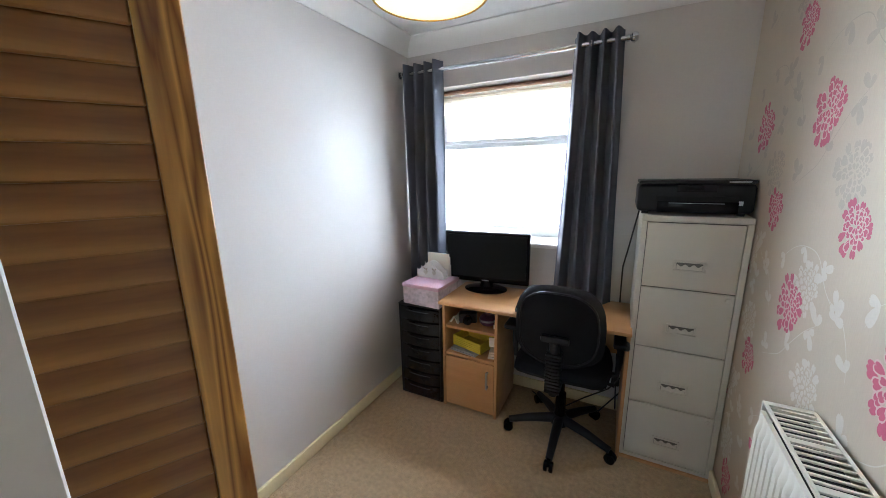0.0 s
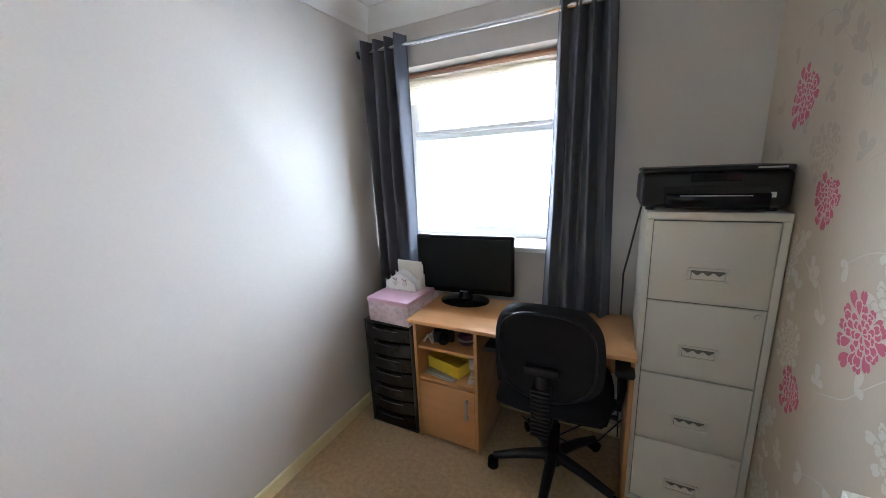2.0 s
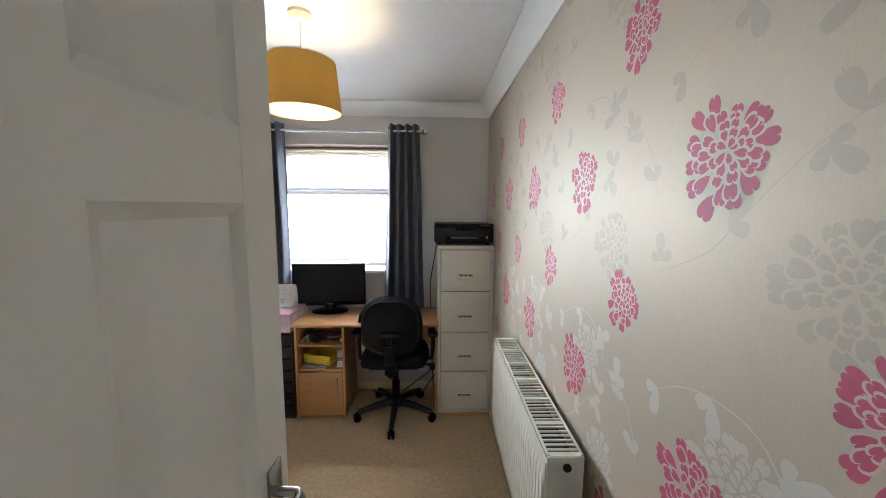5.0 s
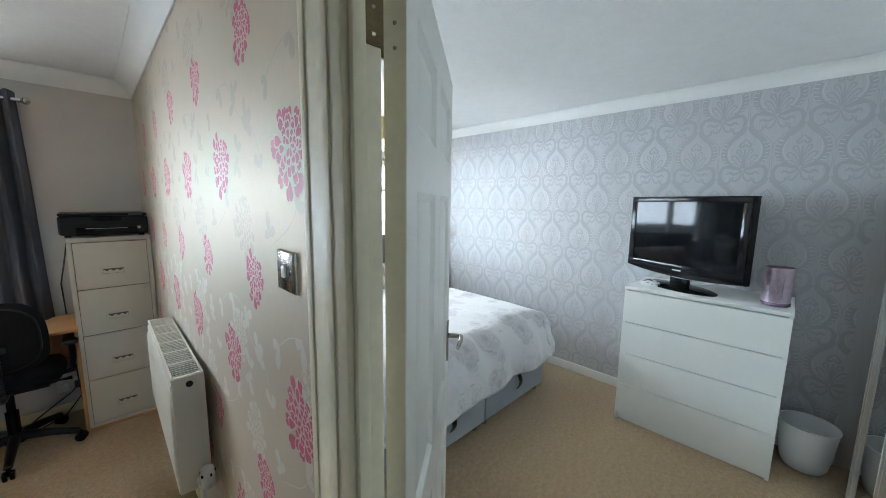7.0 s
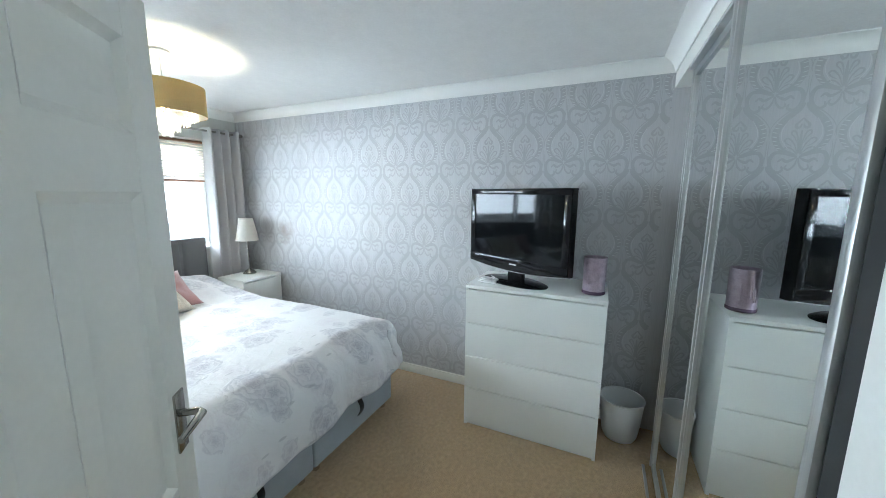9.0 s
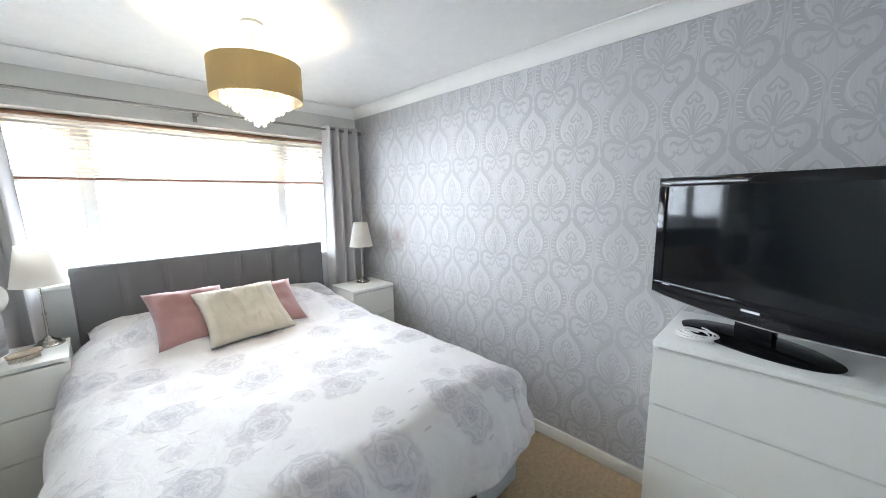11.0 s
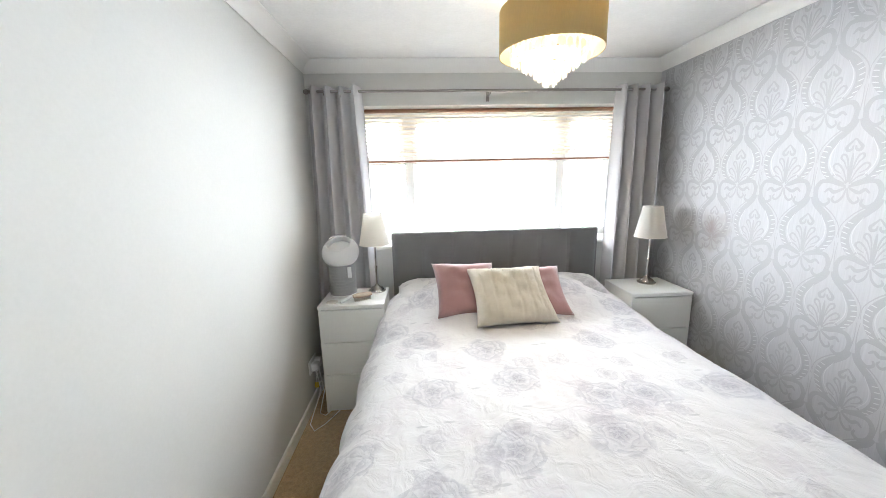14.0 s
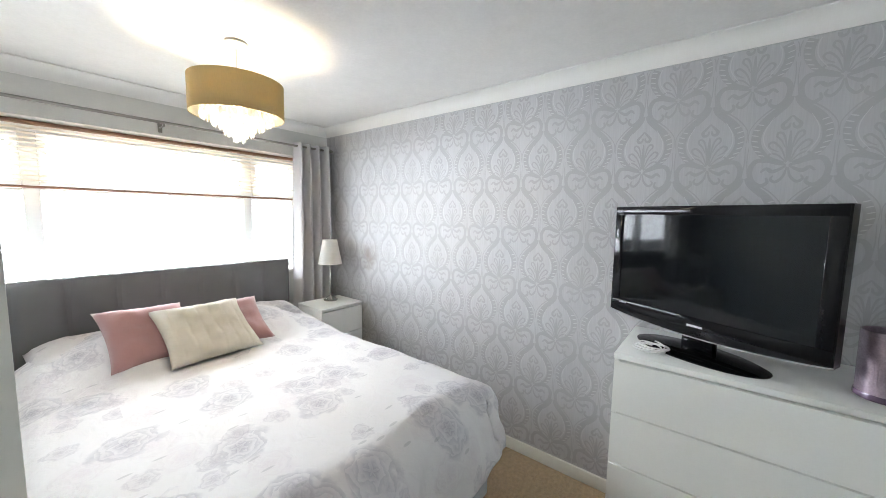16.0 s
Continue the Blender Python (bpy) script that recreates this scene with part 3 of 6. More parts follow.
# ---- windows ----
def window(name, x0, x1, z0, z1, mullions, transom, label, lights):
    w = thing(name, (x0 + x1) / 2, YW + 0.2, z0, label, "window", "", "structure")
    cx = (x0 + x1) / 2
    f = Build()
    y0, y1 = 0.0, 0.06
    a, b, h = x0 - cx, x1 - cx, z1 - z0
    f.box(a, b, y0, y1, 0, 0.06, 0.006).box(a, b, y0, y1, h - 0.05, h, 0.006)
    f.box(a, a + 0.055, y0 + 0.001, y1 - 0.001, 0.06, h - 0.05, 0.006).box(b - 0.055, b, y0 + 0.001, y1 - 0.001, 0.06, h - 0.05, 0.006)
    part("window_frame", f, M_UPVC, w)
    xs = [a + 0.055] + [m - cx for m in mullions] + [b - 0.055]
    for m in mullions:
        part("mullion", Build().box(m - cx - 0.035, m - cx + 0.035, y0 + 0.002, y1 - 0.002, 0.06, h - 0.05, 0.006), M_UPVC, w)
    for i, (p, q) in enumerate(zip(xs, xs[1:])):
        p, q = p + (0.035 if i else 0), q - (0.035 if i < len(xs) - 2 else 0)
        if lights[i]:
            part("transom", Build().box(p, q, y0 + 0.004, y1 - 0.004, transom - z0 - 0.016, transom - z0 + 0.016, 0.006), M_UPVC, w)
            s = Build()
            lo = transom - z0 + 0.016
            s.box(p, q, y0 - 0.012, y0 + 0.02, lo, lo + 0.026, 0.005).box(p, q, y0 - 0.012, y0 + 0.02, h - 0.085, h - 0.05, 0.005)
            s.box(p, p + 0.035, y0 - 0.011, y0 + 0.019, lo + 0.026, h - 0.085, 0.005).box(q - 0.035, q, y0 - 0.011, y0 + 0.019, lo + 0.026, h - 0.085, 0.005)
            part("opening_light", s, M_UPVC, w)
        g = part("pane", Build().box(p, q, y0 + 0.026, y0 + 0.030, 0.06, h - 0.05), M_GLASS, w, smooth=0)
        g.visible_shadow = False
    return w


window("window_1", -1.70, -0.60, 1.0, 1.955, [], 1.60, "white plastic window with a top opening light", [True])
window("window_2", 0.42, 2.46, 1.0, 1.975, [0.83, 2.02], 1.60, "wide white plastic window in three lights", [True, True, True])
structure("window_sill_office", Build().box(-1.74, -0.56, YW - 0.045, YW + 0.20, 0.972, 0.9995, 0.008), M_GLOSS, "white painted window sill with a rounded nose", "window sill", 35)
structure("window_sill_bedroom", Build().box(0.38, 2.50, YW - 0.045, YW + 0.20, 0.972, 0.9995, 0.008), M_GLOSS, "white painted window sill with a rounded nose", "window sill", 35)
structure("backdrop", Build().box(-14, 16, 16, 16.1, -6, 14), M_BACKDROP, "bright overcast distance beyond the windows", "sky")


def venetian(x0, x1, ztop, zbot, pitch, name, label, rail, deep):
    """Flat open slats under a head rail, hung on cords with a bottom rail."""
    v = thing(name, (x0 + x1) / 2, YW + 0.12, ztop, label, "blind")
    h = (x1 - x0) / 2
    part("head_rail", Build().box(-h, h, -0.028, 0.028, -deep, 0, 0.004), M_RAIL, v, "brown wooden head rail")
    n = int((ztop - 0.034 - zbot) / pitch)
    me = None
    for i in range(n):
        z = -0.042 - i * pitch
        if me is None:
            s = part("slat", Build().box(-h + 0.004, h - 0.004, -0.024, 0.024, -0.0013, 0.0013, 0.001, 1), M_SLAT, v, smooth=0)
            me = s.data
            s.location.z = z
        else:
            s = new("slat", me)
            s.parent = v
            s.location.z = z
        s.rotation_euler.x = radians(-4)
    part("bottom_rail", Build().box(-h, h, -0.026, 0.026, zbot - ztop - 0.7 * deep, zbot - ztop, 0.004), rail, v, "wooden bottom rail")
    for u in (-0.72, -0.1, 0.72):
        part("cord", Build().tube([(h * u, -0.027, -0.029), (h * u, -0.027, zbot - ztop)], 0.0012, 6), M_WHITEPL, v)
    return v


venetian(-1.69, -0.61, 1.95, 1.80, 0.014, "venetian_blind", "cream wooden venetian blind drawn up under a brown head rail", M_SLAT, 0.016)
venetian(0.43, 2.45, 1.97, 1.61, 0.026, "venetian_blind", "pale wooden venetian blind half raised with brown rails", M_RAIL, 0.019)


# ---- curtains ----
def curtain(name, x0, x1, y, ztop, zbot, folds, amp, mat, label, splay=0.0, seed=0):
    c = thing(name, (x0 + x1) / 2, y, zbot, label, "curtain", name + "s")
    h = (x1 - x0) / 2
    rnd = random.Random(seed)
    ph = [rnd.uniform(-0.35, 0.35) for _ in range(folds * 2 + 3)]

    def at(u, v):
        k = u * folds * 2
        i = int(k)
        f = k - i
        j = ph[i] * (1 - f) + ph[min(i + 1, len(ph) - 1)] * f
        w = 1 - v
        a = amp * (0.8 + 0.35 * j) * (1.0 + 0.15 * math.sin(5 * w + j * 4))
        x = -h + 2 * h * u + 0.005 * math.sin(4 * w + i) * w + splay * (u - 0.5) * 2 * w
        yy = a * math.cos(math.pi * (k + 0.12 * w * j)) + 0.006 * math.sin(3 * v + 9 * u)
        return Vector((x, yy, v * (ztop - zbot)))
    part("drape", Build().sheet(at, folds * 14, 26, 0.003), mat, c)
    for i in range(folds):
        u = (i + 0.5) / folds
        ring = [(-h + 2 * h * u + 0.004 * math.sin(0), 0.026 * math.cos(q), ztop - zbot - 0.055 + 0.026 * math.sin(q)) for q in [k * math.pi / 8 for k in range(16)]]
        part("eyelet", Build().tube(ring, 0.0045, 6, True), M_CHROME, c, "chrome eyelet ring")
    return c


def rod(x0, x1, y, z, r, mat, brackets, label, ball):
    o = thing("curtain_rod", (x0 + x1) / 2, y, z, label, "curtain rod")
    h = (x1 - x0) / 2
    part("pole", Build().tube([(-h, 0, 0), (h, 0, 0)], r, 14), mat, o)
    for s in (-1, 1):
        p = [(0.0001, 0), (r * 1.3, 0.001), (r * 1.3, 0.012), (r * 0.9, 0.016), (ball, 0.024), (ball * 1.1, 0.034), (ball * 0.7, 0.048), (0.0001, 0.052)]
        part("finial", Build().lathe(p, 18, pose(s * h, 0, 0, 0, 90 * s, 0)), mat, o)
    for bx in brackets:
        k = bx - (x0 + x1) / 2
        b = Build().tube([(k, YW - y, -0.02), (k, 0.0, -0.02), (k, 0, -r - 0.001)], 0.005, 8)
        b.box(k - 0.012, k + 0.012, YW - y - 0.006, YW - y - 0.0005, -0.05, 0.02, 0.002)
        part("bracket", b, mat, o)
    return o


rod(-1.78, -0.52, 3.13, 2.035, 0.012, M_CHROME, [-1.70, -0.56], "chrome curtain pole with end stops over the window", 0.022)
rod(0.22, 2.60, 3.13, 2.045, 0.009, M_ROD, [0.30, 1.40, 2.52], "slim satin nickel curtain pole over the wide window", 0.016)
curtain("office_curtain", -1.79, -1.51, 3.13, 2.085, 0.62, 4, 0.044, M_CURT_D, "slate grey eyelet curtain hanging in deep folds", 0.0, 1)
curtain("office_curtain", -0.76, -0.53, 3.13, 2.085, 0.62, 4, 0.044, M_CURT_D, "slate grey eyelet curtain hanging in deep folds", 0.045, 2)
curtain("bedroom_curtain", 0.19, 0.545, 3.13, 2.075, 0.30, 4, 0.050, M_CURT_L, "silver grey eyelet curtain hanging in deep folds", 0.055, 3)
curtain("bedroom_curtain", 2.285, 2.615, 3.13, 2.075, 0.30, 4, 0.050, M_CURT_L, "silver grey eyelet curtain hanging in deep folds", 0.03, 4)


# ---- doors ----
def lever(parent, x, y, z, side, mat):
    """A lever handle on a backplate; side is the way out of the door's face."""
    hd = part("door_handle", Build().box(x - 0.022, x + 0.022, min(y, y + side * 0.006), max(y, y + side * 0.006), z - 0.075, z + 0.075, 0.002), mat, parent, "chrome lever handle on a backplate")
    pts = [(x, y + side * 0.006, z + 0.02), (x, y + side * 0.045, z + 0.02), (x - 0.01, y + side * 0.054, z + 0.02), (x - 0.06, y + side * 0.056, z + 0.024), (x - 0.11, y + side * 0.05, z + 0.018)]
    part("lever", Build().tube(pts, [0.009, 0.009, 0.010, 0.009, 0.007], 12), mat, hd)
    return hd


def panel_door(name, m, width, height, label):
    d = new(name)
    d.matrix_world = m
    tagged(d, label, "door", "", "structure")
    t = 0.036
    cols = [(0.095, width / 2 - 0.05), (width / 2 + 0.05, width - 0.095)]
    rows = [(0.22, 0.66), (0.80, 1.50), (1.615, 1.80)]
    for a, b in ((0, 0.095), (width - 0.095, width)):
        part("stile", Build().box(a, b, -t, 0, 0.006, height, 0.0012, 1), M_GLOSS, d)
    part("muntin", Build().box(width / 2 - 0.05, width / 2 + 0.05, -t + 0.0002, -0.0002, 0.22, 1.80), M_GLOSS, d, smooth=0)
    for a, b in ((0.006, 0.22), (0.66, 0.80), (1.50, 1.615), (1.80, height)):
        for c0, c1 in ((0.095, width / 2 - 0.05), (width / 2 + 0.05, width - 0.095)):
            part("rail", Build().box(c0, c1, -t + 0.0002, -0.0002, a, b), M_GLOSS, d, smooth=0)
        part("rail", Build().box(width / 2 - 0.05, width / 2 + 0.05, -t + 0.0004, -0.0004, a, b), M_GLOSS, d, smooth=0) if a in (0.006, 1.80) else None
    for c0, c1 in cols:
        for r0, r1 in rows:
            p = Build()
            n = 4
            for side, y in ((-1, -t), (1, 0.0)):
                # ogee slope, flat and raised field
                steps = [(0.0, 0.0), (0.006, 0.005), (0.020, 0.012), (0.028, 0.011), (0.055, 0.004), (0.060, 0.004)]
                loops = []
                for inset, deep in steps:
                    yy = y - side * deep
                    loops.append([p.bm.verts.new(q) for q in ((c0 + inset, yy, r0 + inset), (c1 - inset, yy, r0 + inset), (c1 - inset, yy, r1 - inset), (c0 + inset, yy, r1 - inset))])
                for la, lb in zip(loops, loops[1:]):
                    for i in range(n):
                        j = (i + 1) % n
                        p.bm.faces.new((la[i], la[j], lb[j], lb[i]))
                p.bm.faces.new(loops[-1])
            part("panel", p, M_GLOSS, d, smooth=25)
    part("hinge_edge", Build().box(-0.0022, -0.0002, -t + 0.001, -0.001, 0.008, height - 0.002), M_FRAME, d, "aged cream painted hinge edge", smooth=0)
    lever(d, width - 0.055, -t, 0.95, -1, M_SATIN)
    lever(d, width - 0.055, 0, 0.95, 1, M_SATIN)
    return d


def hinge(parent, z, x=0.0):
    hg = part("hinge", Build().tube([(x, 0.004, z - 0.05), (x, 0.004, z + 0.05)], 0.005, 8), M_BRASS, parent, "aged brass butt hinge")
    part("hinge_leaf", Build().box(x - 0.0016, x - 0.0002, -0.033, -0.002, z - 0.05, z + 0.05), M_BRASS, hg, smooth=0)
    for k in (-0.035, 0.0, 0.035):
        part("screw", Build().lathe([(0.0001, 0), (0.0035, 0), (0.0025, 0.0012), (0.0001, 0.0012)], 8, pose(x - 0.0016, -0.018, z + k, 0, -90, 0)), M_SATIN, hg)


door_o = panel_door("door_1", pose(-0.81, 0.385, 0, 0, 0, 86.0), 0.758, 1.905, "white panelled office door standing wide open")
door_b = panel_door("door_2", pose(0.058, 0.2975, 0, 0, 0, 38.6), 0.797, 1.905, "white panelled bedroom door standing open")
for z in (0.25, 1.745):
    hinge(door_b, z, -0.0005)
frame_leaf = thing("hinge", 0.041, 0.2697, 0, "aged brass hinge leaves on the door lining", "hinge")
for z in (0.25, 1.745):
    lf = part("hinge_leaf", Build().box(-0.036, -0.004, -0.0016, -0.0002, z - 0.05, z + 0.05), M_BRASS, frame_leaf, smooth=0)
    for k in (-0.035, 0.0, 0.035):
        part("screw", Build().lathe([(0.0001, 0), (0.0035, 0), (0.0025, 0.0012), (0.0001, 0.0012)], 8, pose(-0.02, -0.0016, z + k, 90, 0, 0)), M_SATIN, lf)


def louvre_door():
    """Pine louvred cupboard door standing ajar."""
    w, h, t = 0.60, 2.05, 0.030
    # leaf runs from the hinge along x; free end at x = w
    d = new("louvre_door")
    d.matrix_world = pose(-0.919 - 0.485 * w, 1.346 - 0.874 * w, 0.02, 0, 0, 61.0)
    tagged(d, "varnished pine louvred cupboard door standing ajar", "cupboard door", "", "structure")
    for a, b in ((0, 0.044), (w - 0.044, w)):
        part("stile", Build().box(a, b, -t / 2, t / 2, 0, h, 0.004), M_PINE, d)
    for a, b in ((0, 0.13), (h - 0.09, h)):
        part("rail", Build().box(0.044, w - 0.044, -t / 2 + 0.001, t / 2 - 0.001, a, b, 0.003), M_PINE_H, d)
    n = 46
    me = None
    for i in range(n):
        z = 0.15 + i * (h - 0.26) / n
        if me is None:
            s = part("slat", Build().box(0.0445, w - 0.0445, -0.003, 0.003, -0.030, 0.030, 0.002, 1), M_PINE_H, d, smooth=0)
            me = s.data
        else:
            s = new("slat", me)
            s.parent = d
        s.location.z = z
        s.rotation_euler.x = radians(-9)
    return d


louvre_door()


# ---- office: desk and what stands on and in it ----
def office_desk():
    x0, x1, y0, y1, top = -1.378, -0.385, 2.775, 3.19, 0.70
    cx, cy = (x0 + x1) / 2, (y0 + y1) / 2
    d = thing("desk", cx, cy, 0, "beech laminate desk with a small cupboard under one end", "desk")
    a, b, f, k = x0 - cx, x1 - cx, y0 - cy, y1 - cy
    part("tabletop", Build().box(a, b, f, k, top - 0.018, top, 0.003), M_BEECH, d)
    m = a + 0.345
    for q0, q1 in ((a + 0.003, a + 0.019), (m - 0.016, m), (b - 0.019, b - 0.003)):
        part("side_panel", Build().box(q0, q1, f + 0.045, k - 0.005, 0.002, top - 0.0185, 0.001), M_BEECH, d)
    for z in (0.035, 0.345, 0.520):
        part("shelf", Build().box(a + 0.0195, m - 0.0165, f + 0.06, k - 0.02, z, z + 0.016, 0.001), M_BEECH, d)
    part("back_panel", Build().box(a + 0.0195, m - 0.0165, k - 0.019, k - 0.010, 0.01, top - 0.02), M_BEECH, d)
    part("modesty_panel", Build().box(m + 0.0005, b - 0.0195, k - 0.03, k - 0.014, 0.40, top - 0.02), M_BEECH, d)
    dr = part("door", Build().box(a + 0.021, m - 0.018, f + 0.046, f + 0.0595, 0.022, 0.342, 0.002), M_BEECH, d)
    h = Build().box(m - 0.062, m - 0.048, f + 0.020, f + 0.028, 0.195, 0.305, 0.003)
    h.box(m - 0.060, m - 0.050, f + 0.027, f + 0.0465, 0.200, 0.212).box(m - 0.060, m - 0.050, f + 0.027, f + 0.0465, 0.288, 0.300)
    part("handle", h, M_GREYPL, dr, "silver bar handle")


def monitor():
    m = thing("monitor", -1.205, 3.10, 0.7002, "black flat computer monitor switched off on the desk", "monitor", rz=5.0)
    w, z0, z1 = 0.268, 0.045, 0.365
    part("housing", Build().box(-w, w, -0.012, 0.028, z0, z1, 0.010, 3).taper(-0.16, 0.16, 0.02, 0.05, z0 + 0.06, z1 - 0.06, 0.01, 0.004), M_BLACKGLOSS, m)
    part("screen", Build().box(-w + 0.018, w - 0.018, -0.0135, -0.0118, z0 + 0.032, z1 - 0.018), M_MATTE, m, "dark unlit screen", smooth=0)
    part("badge", Build().box(-0.022, 0.022, -0.0136, -0.0125, z0 + 0.010, z0 + 0.016), M_SCREEN_TXT, m, smooth=0)
    part("neck", Build().tube([(0, 0.02, 0.012), (0, 0.02, 0.09)], [0.045, 0.025], 16), M_BLACKGLOSS, m)
    prof = [(0.0001, 0.0), (0.135, 0.0), (0.135, 0.006), (0.10, 0.014), (0.03, 0.020), (0.0001, 0.020)]
    part("base", Build().lathe(prof, 40, Matrix.Diagonal((1, 0.72, 1, 1))), M_BLACKGLOSS, m)


def drawer_tower():
    t = thing("drawer_tower", -1.538, 2.99, 0, "black plastic drawer tower with smoked drawer fronts", "drawer unit")
    w, f, b, h = 0.150, -0.165, 0.17, 0.632
    fr = Build()
    fr.box(-w, -w + 0.014, f, b, 0.002, h - 0.014, 0.003).box(w - 0.014, w, f, b, 0.002, h - 0.014, 0.003)
    fr.box(-w, w, f - 0.004, b, h - 0.0138, h, 0.004).box(-w + 0.0142, w - 0.0142, b - 0.01, b - 0.001, 0.002, h - 0.015)
    fr.box(-w + 0.0142, w - 0.0142, f + 0.002, b - 0.011, 0.002, 0.014)
    part("frame", fr, M_BLACK, t)
    n = 7
    step = (h - 0.03) / n
    for i in range(n):
        z = 0.016 + i * step

        def front(u, v, z=z):
            x = -w + 0.016 + u * (2 * w - 0.032)
            bow = 0.020 * (1 - (2 * u - 1) ** 2)
            return Vector((x, f + 0.004 - bow, z + 0.004 + v * (step - 0.012)))
        dr = part("drawer", Build().sheet(front, 14, 1, 0.004), M_SMOKE, t)
        dr.data.materials[0] = M_SMOKE
        part("drawer_tray", Build().box(-w + 0.018, w - 0.018, f + 0.01, b - 0.012, z + 0.002, z + step * 0.55), M_SMOKE, dr, smooth=0)

        def lip(u, v, z=z):
            x = -0.075 + u * 0.15
            bow = 0.020 * (1 - (x / (w - 0.016)) ** 2)
            return Vector((x, f - 0.004 - bow - 0.010 * v, z + step - 0.022 + 0.006 * v))
        part("pull", Build().sheet(lip, 10, 1, 0.004), M_BLACK, dr)


def keepsake_box():
    b = thing("storage_box", -1.515, 2.975, 0.6325, "pink card keepsake box with marbled sides", "box", rz=-3)
    part("body", Build().box(-0.128, 0.128, -0.155, 0.155, 0, 0.108, 0.002), M_MARBLE, b, "pink and grey marbled sides")
    part("lid", Build().box(-0.132, 0.132, -0.160, 0.160, 0.1082, 0.132, 0.004), M_PINKBOX, b, "pale pink lid")


def letter_rack():
    r = thing("letter_rack", -1.535, 3.02, 0.7648, "white wooden letter rack with two heart charms", "letter rack", rz=-4)

    def outline(w, h):
        pts = [(-w, 0), (w, 0), (w, h * 0.55)]
        for i in range(13):
            u = 1 - i / 6
            pts.append((u * w * 0.94, h * (0.72 + 0.28 * math.cos(u * math.pi * 0.9))))
        pts.append((-w, h * 0.55))
        return pts
    for y, h in ((-0.045, 0.085), (0.0, 0.10), (0.045, 0.125)):
        part("divider", Build().prism(outline(0.10, h), y, y + 0.008, lambda a, b, q: Vector((a, q, b + 0.008))), M_WHITEPL, r)
    part("base", Build().box(-0.10, 0.10, -0.05, 0.058, 0, 0.008, 0.002), M_WHITEPL, r)
    for s in (-0.032, 0.032):
        heart = [(0.016 * math.sin(q) ** 3, 0.001 * (13 * math.cos(q) - 5 * math.cos(2 * q) - 2 * math.cos(3 * q) - math.cos(4 * q))) for q in [k * math.pi / 12 for k in range(24)]]
        hc = part("heart", Build().prism(heart, -0.050, -0.0455, lambda a, b, q, s=s: Vector((a + s, q, b + 0.036))), M_HANDLE, r, "small silvered heart charm")
        part("ribbon", Build().tube([(s - 0.014, -0.048, 0.066), (s, -0.050, 0.056), (s + 0.014, -0.048, 0.066), (s + 0.006, -0.050, 0.050)], 0.003, 6), M_WOODB, hc)
    p = thing("envelope", -1.515, 3.038, 0.7735, "white envelopes standing in the letter rack", "envelope", rz=-4)
    part("sheet", Build().box(-0.075, 0.085, 0.0, 0.006, 0, 0.145, 0.001), M_PAPERW, p)
    part("sheet", Build().box(-0.055, 0.09, 0.008, 0.011, 0, 0.128, 0.001), M_PAPERW, p)


